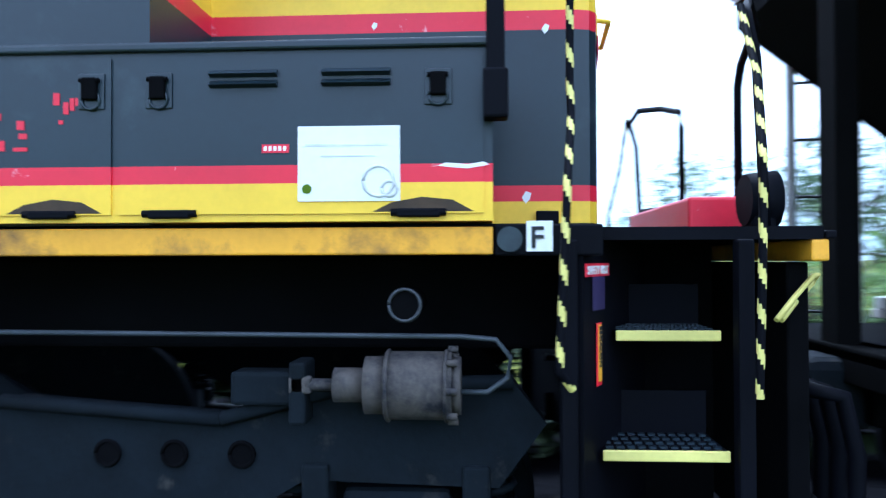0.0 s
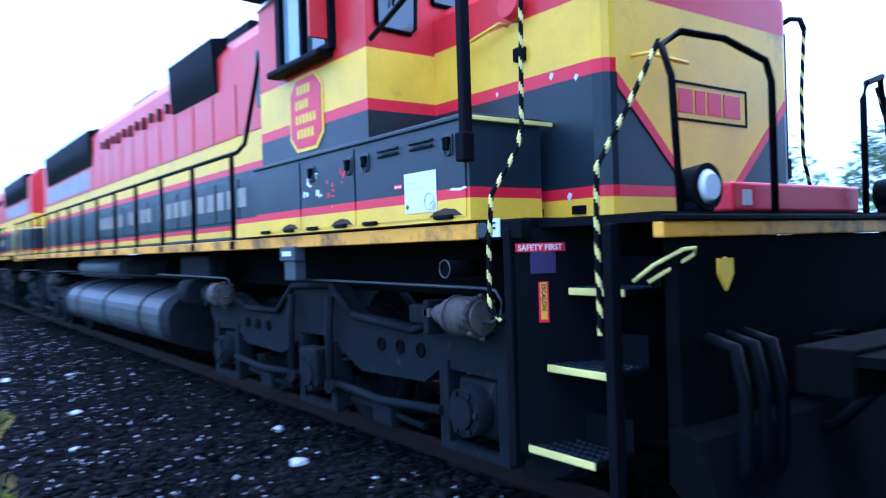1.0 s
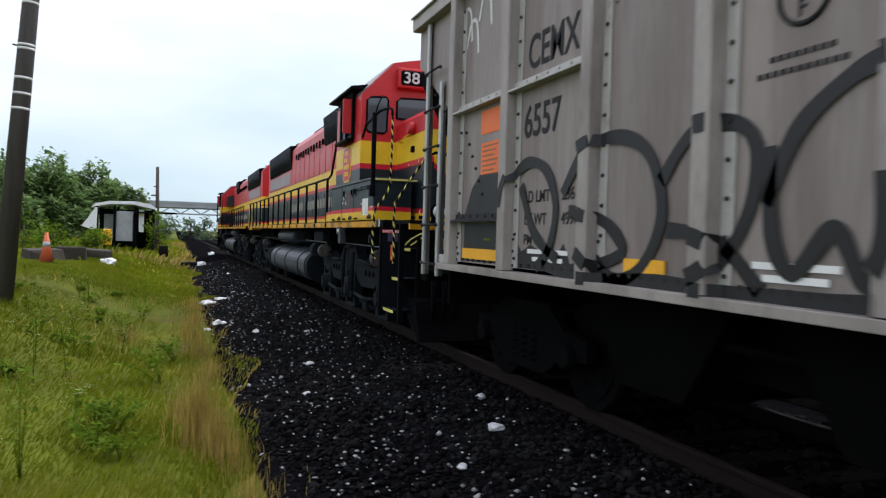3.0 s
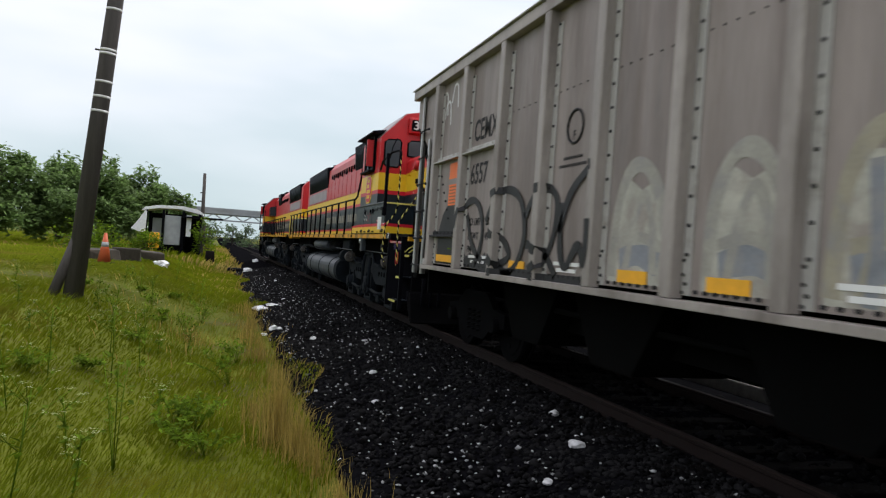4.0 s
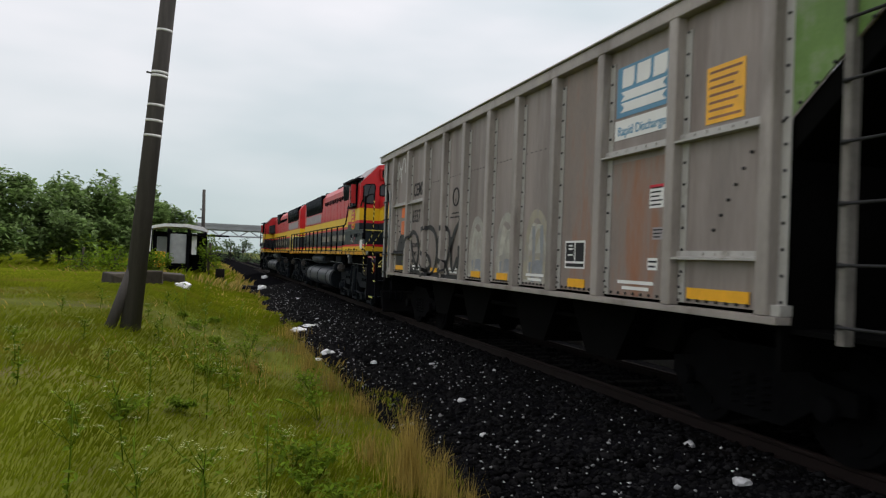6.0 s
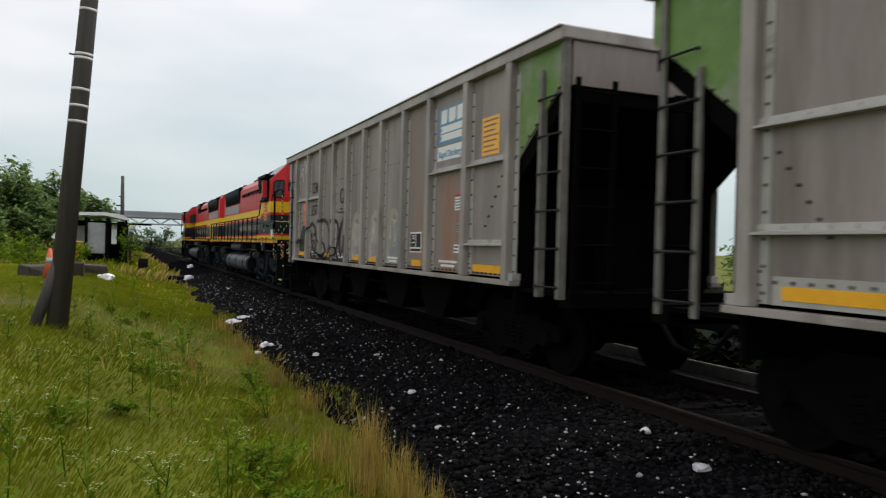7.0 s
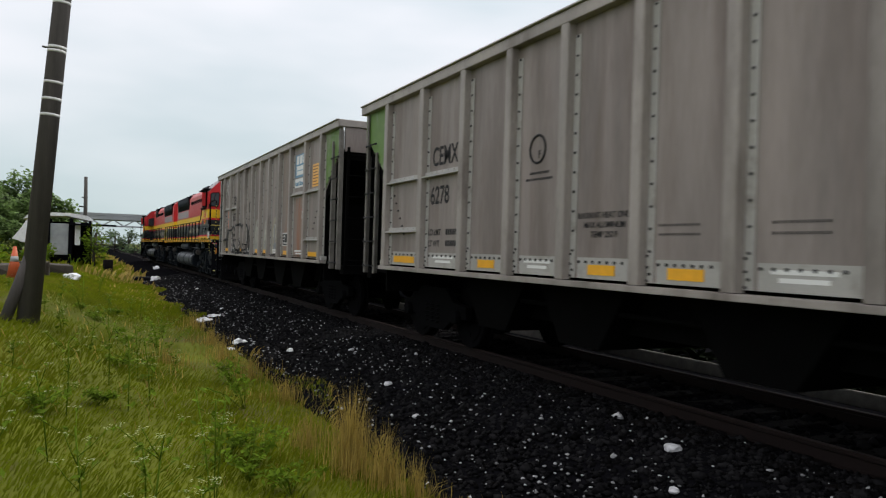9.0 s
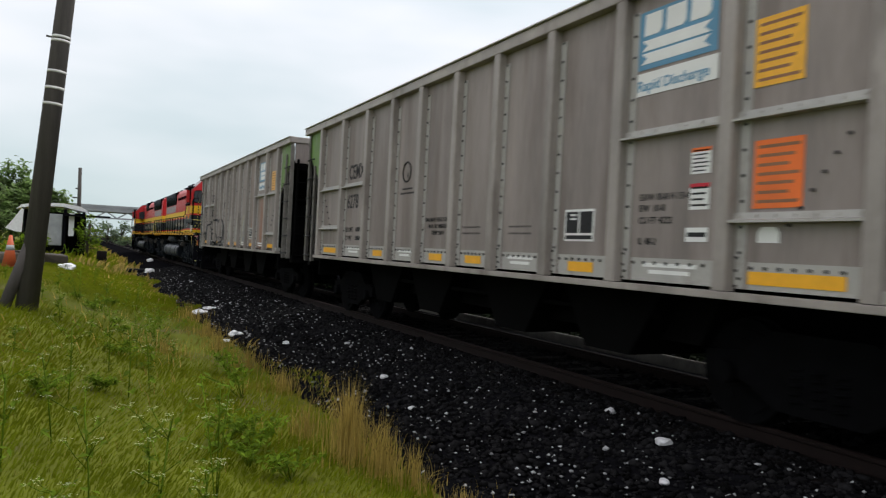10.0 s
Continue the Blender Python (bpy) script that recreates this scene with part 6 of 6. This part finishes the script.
# ---- poles, hut, overpass, clutter ----
def pole():
    base = Vector((-13.2, -1.735, ground_z(-13.2, -1.735) - 0.15))
    p = thing("utility_pole", "leaning weathered timber pole with pale bands", "pole", at=base)
    top = Vector((0.05, 0.575, 8.7))
    part("shaft", rod(bmesh.new(), (0, 0, 0), top, 0.158, 18, r2=0.10), POLE, p)
    for z in (3.30, 3.54, 3.79, 4.26, 4.32, 5.0):
        f = (z - base.z) / top.z
        c = top * f; d = top.normalized() * 0.02
        part("pale_band", rod(bmesh.new(), c - d, c + d, 0.161 - 0.058 * f, 18), OFFWHITE, p)
    c = top * ((4.3 - base.z) / top.z)
    part("peg", rod(bmesh.new(), c, c + Vector((0, -0.2, 0.02)), 0.015, 6), POLE, p)
    c = top * ((5.78 - base.z) / top.z)
    part("lamp_arm", tube(bmesh.new(), [c, c + Vector((0.05, 0.12, 0.08)), c + Vector((0.1, 0.26, 0.06))], 0.02), SILVER, p)
    bm = bmesh.new(); bmesh.ops.create_uvsphere(bm, u_segments=14, v_segments=8, radius=0.13, matrix=Matrix.Translation(c + Vector((0.1, 0.28, 0.05))) @ Matrix.Diagonal((1, 1.25, 0.5, 1)))
    part("lamp_head", bm, SILVER, p, smooth=True)
    part("brace", rod(bmesh.new(), (0.1, -0.34, 0), top * 0.16, 0.085, 12), POLE, p)


pole()
p = thing("utility_pole", "thin far timber pole with short cross pieces", "pole", at=(-90, -0.95, -0.5))
part("shaft", rod(bmesh.new(), (0, 0, 0), (0, -0.15, 8.9), 0.24, 12, r2=0.17), POLE, p)
part("cross_arm", one(-0.08, 0.08, -0.75, 0.1, 5.6, 5.75), POLE, p)
part("cross_arm", one(-0.08, 0.08, -0.5, 0.1, 6.6, 6.72), POLE, p)

hut = thing("hut", "open shelter with a white tarpaulin roof and dark posts", "hut", at=(-61, -2.6, -0.45))
bm = bmesh.new(); prof = [(-2.3, 3.3), (-2.0, 3.62), (-1.0, 3.82), (0.6, 3.86), (1.7, 3.7), (2.1, 3.45), (2.1, 3.3), (0.5, 3.62), (-1.0, 3.6), (-2.0, 3.4)]
part("roof", slab(bm, prof, "x", -2.2, 1.6), PLASTIC, hut, "white plastic roof sheet")
for x in (-2.0, 1.5):
    for y in (-1.9, -0.7, 0.7, 1.9):
        part("post", one(x - 0.08, x + 0.08, y - 0.09, y + 0.09, 0, 3.5), BLACK, hut)
# black sheet at the back gives the shaded inside of the shelter
part("back_wall", one(-2.2, -2.1, -1.9, 1.9, 0, 3.3), BLACK, hut)
part("side_wall", one(-2.0, 1.4, 1.95, 2.05, 0, 3.2), BLACK, hut)
part("grey_cabinet", one(0.9, 1.4, -0.6, 0.55, 0.9, 3.1, 0.03), HUTWALL, hut, "grey cabinet inside the shelter")
part("tarp_flap", slab(bmesh.new(), [(-1.98, 3.35), (-1.85, 3.3), (-1.9, 1.7), (-2.35, 1.75), (-2.9, 1.95), (-2.5, 2.5)], "x", 1.62, 1.66), PLASTIC, hut, "hanging white tarpaulin")
part("white_panel", one(1.45, 1.5, 0.95, 1.3, 1.6, 3.2), PLASTIC, hut, "narrow white panel")
part("inner_panel", one(-2.08, -2.0, -1.7, -0.8, 0.9, 2.9), HUTWALL, hut)
part("yellow_crate", one(1.66, 2.1, -1.6, -0.85, 0.6, 1.75, 0.08), REFLECT, hut)
part("awning", one(1.2, 2.2, 0.6, 3.6, 3.0, 3.12), BLACK, hut)

br = thing("overpass", "long grey road overpass across the line", "bridge", at=(-168, 0, -0.4))
part("deck", one(-4, 4, -70, 90, 6.3, 7.1, 0.05), CONCRETE, br)
part("parapet", one(3.8, 4.05, -70, 90, 7.1, 7.6), CONCRETE, br)
part("lower_chord", one(3.4, 3.9, -70, 90, 4.9, 5.2), CONCRETE, br)
for k in range(40):
    y = -70 + k * 4
    bm = rod(bmesh.new(), (3.6, y, 5.1), (3.6, y + 2, 6.35), 0.12, 6); rod(bm, (3.6, y + 2, 6.35), (3.6, y + 4, 5.1), 0.12, 6)
    part("brace", bm, CONCRETE, br)
for y in (-48, -26, -6, 24, 46, 70):
    part("pier", one(-2, 2.5, y - 0.5, y + 0.5, -0.3, 4.9, 0.05), CONCRETE, br)

cn = thing("traffic_cone", "weathered orange traffic cone", "cone", at=(-24.9, -2.78, ground_z(-24.9, -2.78)))
part("cone_body", rod(bmesh.new(), (0, 0, 0.04), (0, 0, 0.95), 0.20, 20, r2=0.04), CONE, cn)
part("cone_band", rod(bmesh.new(), (0, 0, 0.52), (0, 0, 0.67), 0.119, 20, r2=0.093), HUTWALL, cn)
part("cone_foot", one(-0.3, 0.3, -0.3, 0.3, 0.0, 0.05, 0.015), BLACK, cn)
for k, (x, y, w, h) in enumerate(((-28.6, -2.5, 0.9, 0.48), (-30.5, -1.85, 0.9, 0.4), (-27.2, -3.2, 1.1, 0.42))):
    bm = one(-0.4, 0.4, -w / 2, w / 2, -0.1, h, 0.05)
    for v in bm.verts:
        v.co += 0.12 * noise.noise_vector(v.co * 2 + Vector((k, 0, 0)))
    o = tagged(part("concrete_block", bm, BARK), "dark broken block lying in the grass", "block", "blocks beside the pole"); o.location = (x, y, ground_z(x, y)); o.rotation_euler = (0, 0, 0.3 * k)
st = tagged(part("stump", rod(bmesh.new(), (0, 0, -0.1), (0.05, 0, 0.85), 0.3, 12, r2=0.26), TIE), "dark cut stump beside the ballast", "stump"); st.location = (-48, 0.25, ground_z(-48, 0.25))


def litter(x, y, z, r, flat, seed, label):
    bm = bmesh.new(); bmesh.ops.create_icosphere(bm, subdivisions=3, radius=r)
    for v in bm.verts:
        v.co *= 0.8 + 0.55 * noise.noise(v.co / r * 1.6 + Vector((seed, 0, 0))); v.co.z = max(v.co.z * flat, -0.25 * r)
    o = tagged(part("litter", bm, PLASTIC), label, "litter", "white litter beside the track"); o.location = (x, y, z + 0.15 * r)


for k, (x, y, r, fl) in enumerate(((-15.1, 1.75, 0.14, 0.7), (-19.6, 1.7, 0.22, 0.35), (-20.3, 2.05, 0.2, 0.3), (-39.9, 2.2, 0.28, 0.7), (-52, 3.2, 0.25, 0.7), (-28.8, -1.36, 0.36, 0.6), (-13.4, 2.3, 0.07, 0.6), (-14.6, 1.5, 0.08, 0.5), (-6.05, 1.62, 0.03, 0.6), (-21.8, 2.5, 0.08, 0.5), (-30, 2.9, 0.1, 0.5))):
    litter(x, y, max(bed_z(y), ground_z(x, y)), r, fl, k, "crumpled white plastic litter on the ground")
o = tagged(part("dark_bag", one(-0.35, 0.35, -0.5, 0.5, -0.1, 0.18, 0.08), BLACK), "dark crushed bag lying on the ballast", "bag"); o.location = (-40.5, 1.7, -0.42)


# ---- what moves ----
def motions():
    for ob, x0, turn in ((loco_front, 0.0, 0), (loco_lead, -40.1, 180), (car_one, 2.02, 0), (car_two, 18.20, 0)):
        walk(ob, [(t, pose(x0 - d, TRACK_Y, 0, 0, 0, turn)) for t, d in ROLLED])
    times = [k * 0.1 for k in range(101)]
    for ws, x, r in turning:
        walk(ws, [(t, pose(x, 0, r, 0, -math.degrees(rolled(t) / r), 0)) for t in times])
    for ws, x, r in turning_back:
        walk(ws, [(t, pose(x, 0, r, 0, math.degrees(rolled(t) / r), 0)) for t in times])


turning_back = [(o, o.location.x, 0.51) for o in loco_lead.children_recursive if o.name.startswith("wheelset")]
tagged(loco_lead, "red and yellow diesel locomotive leading the train, cab ahead")
motions()
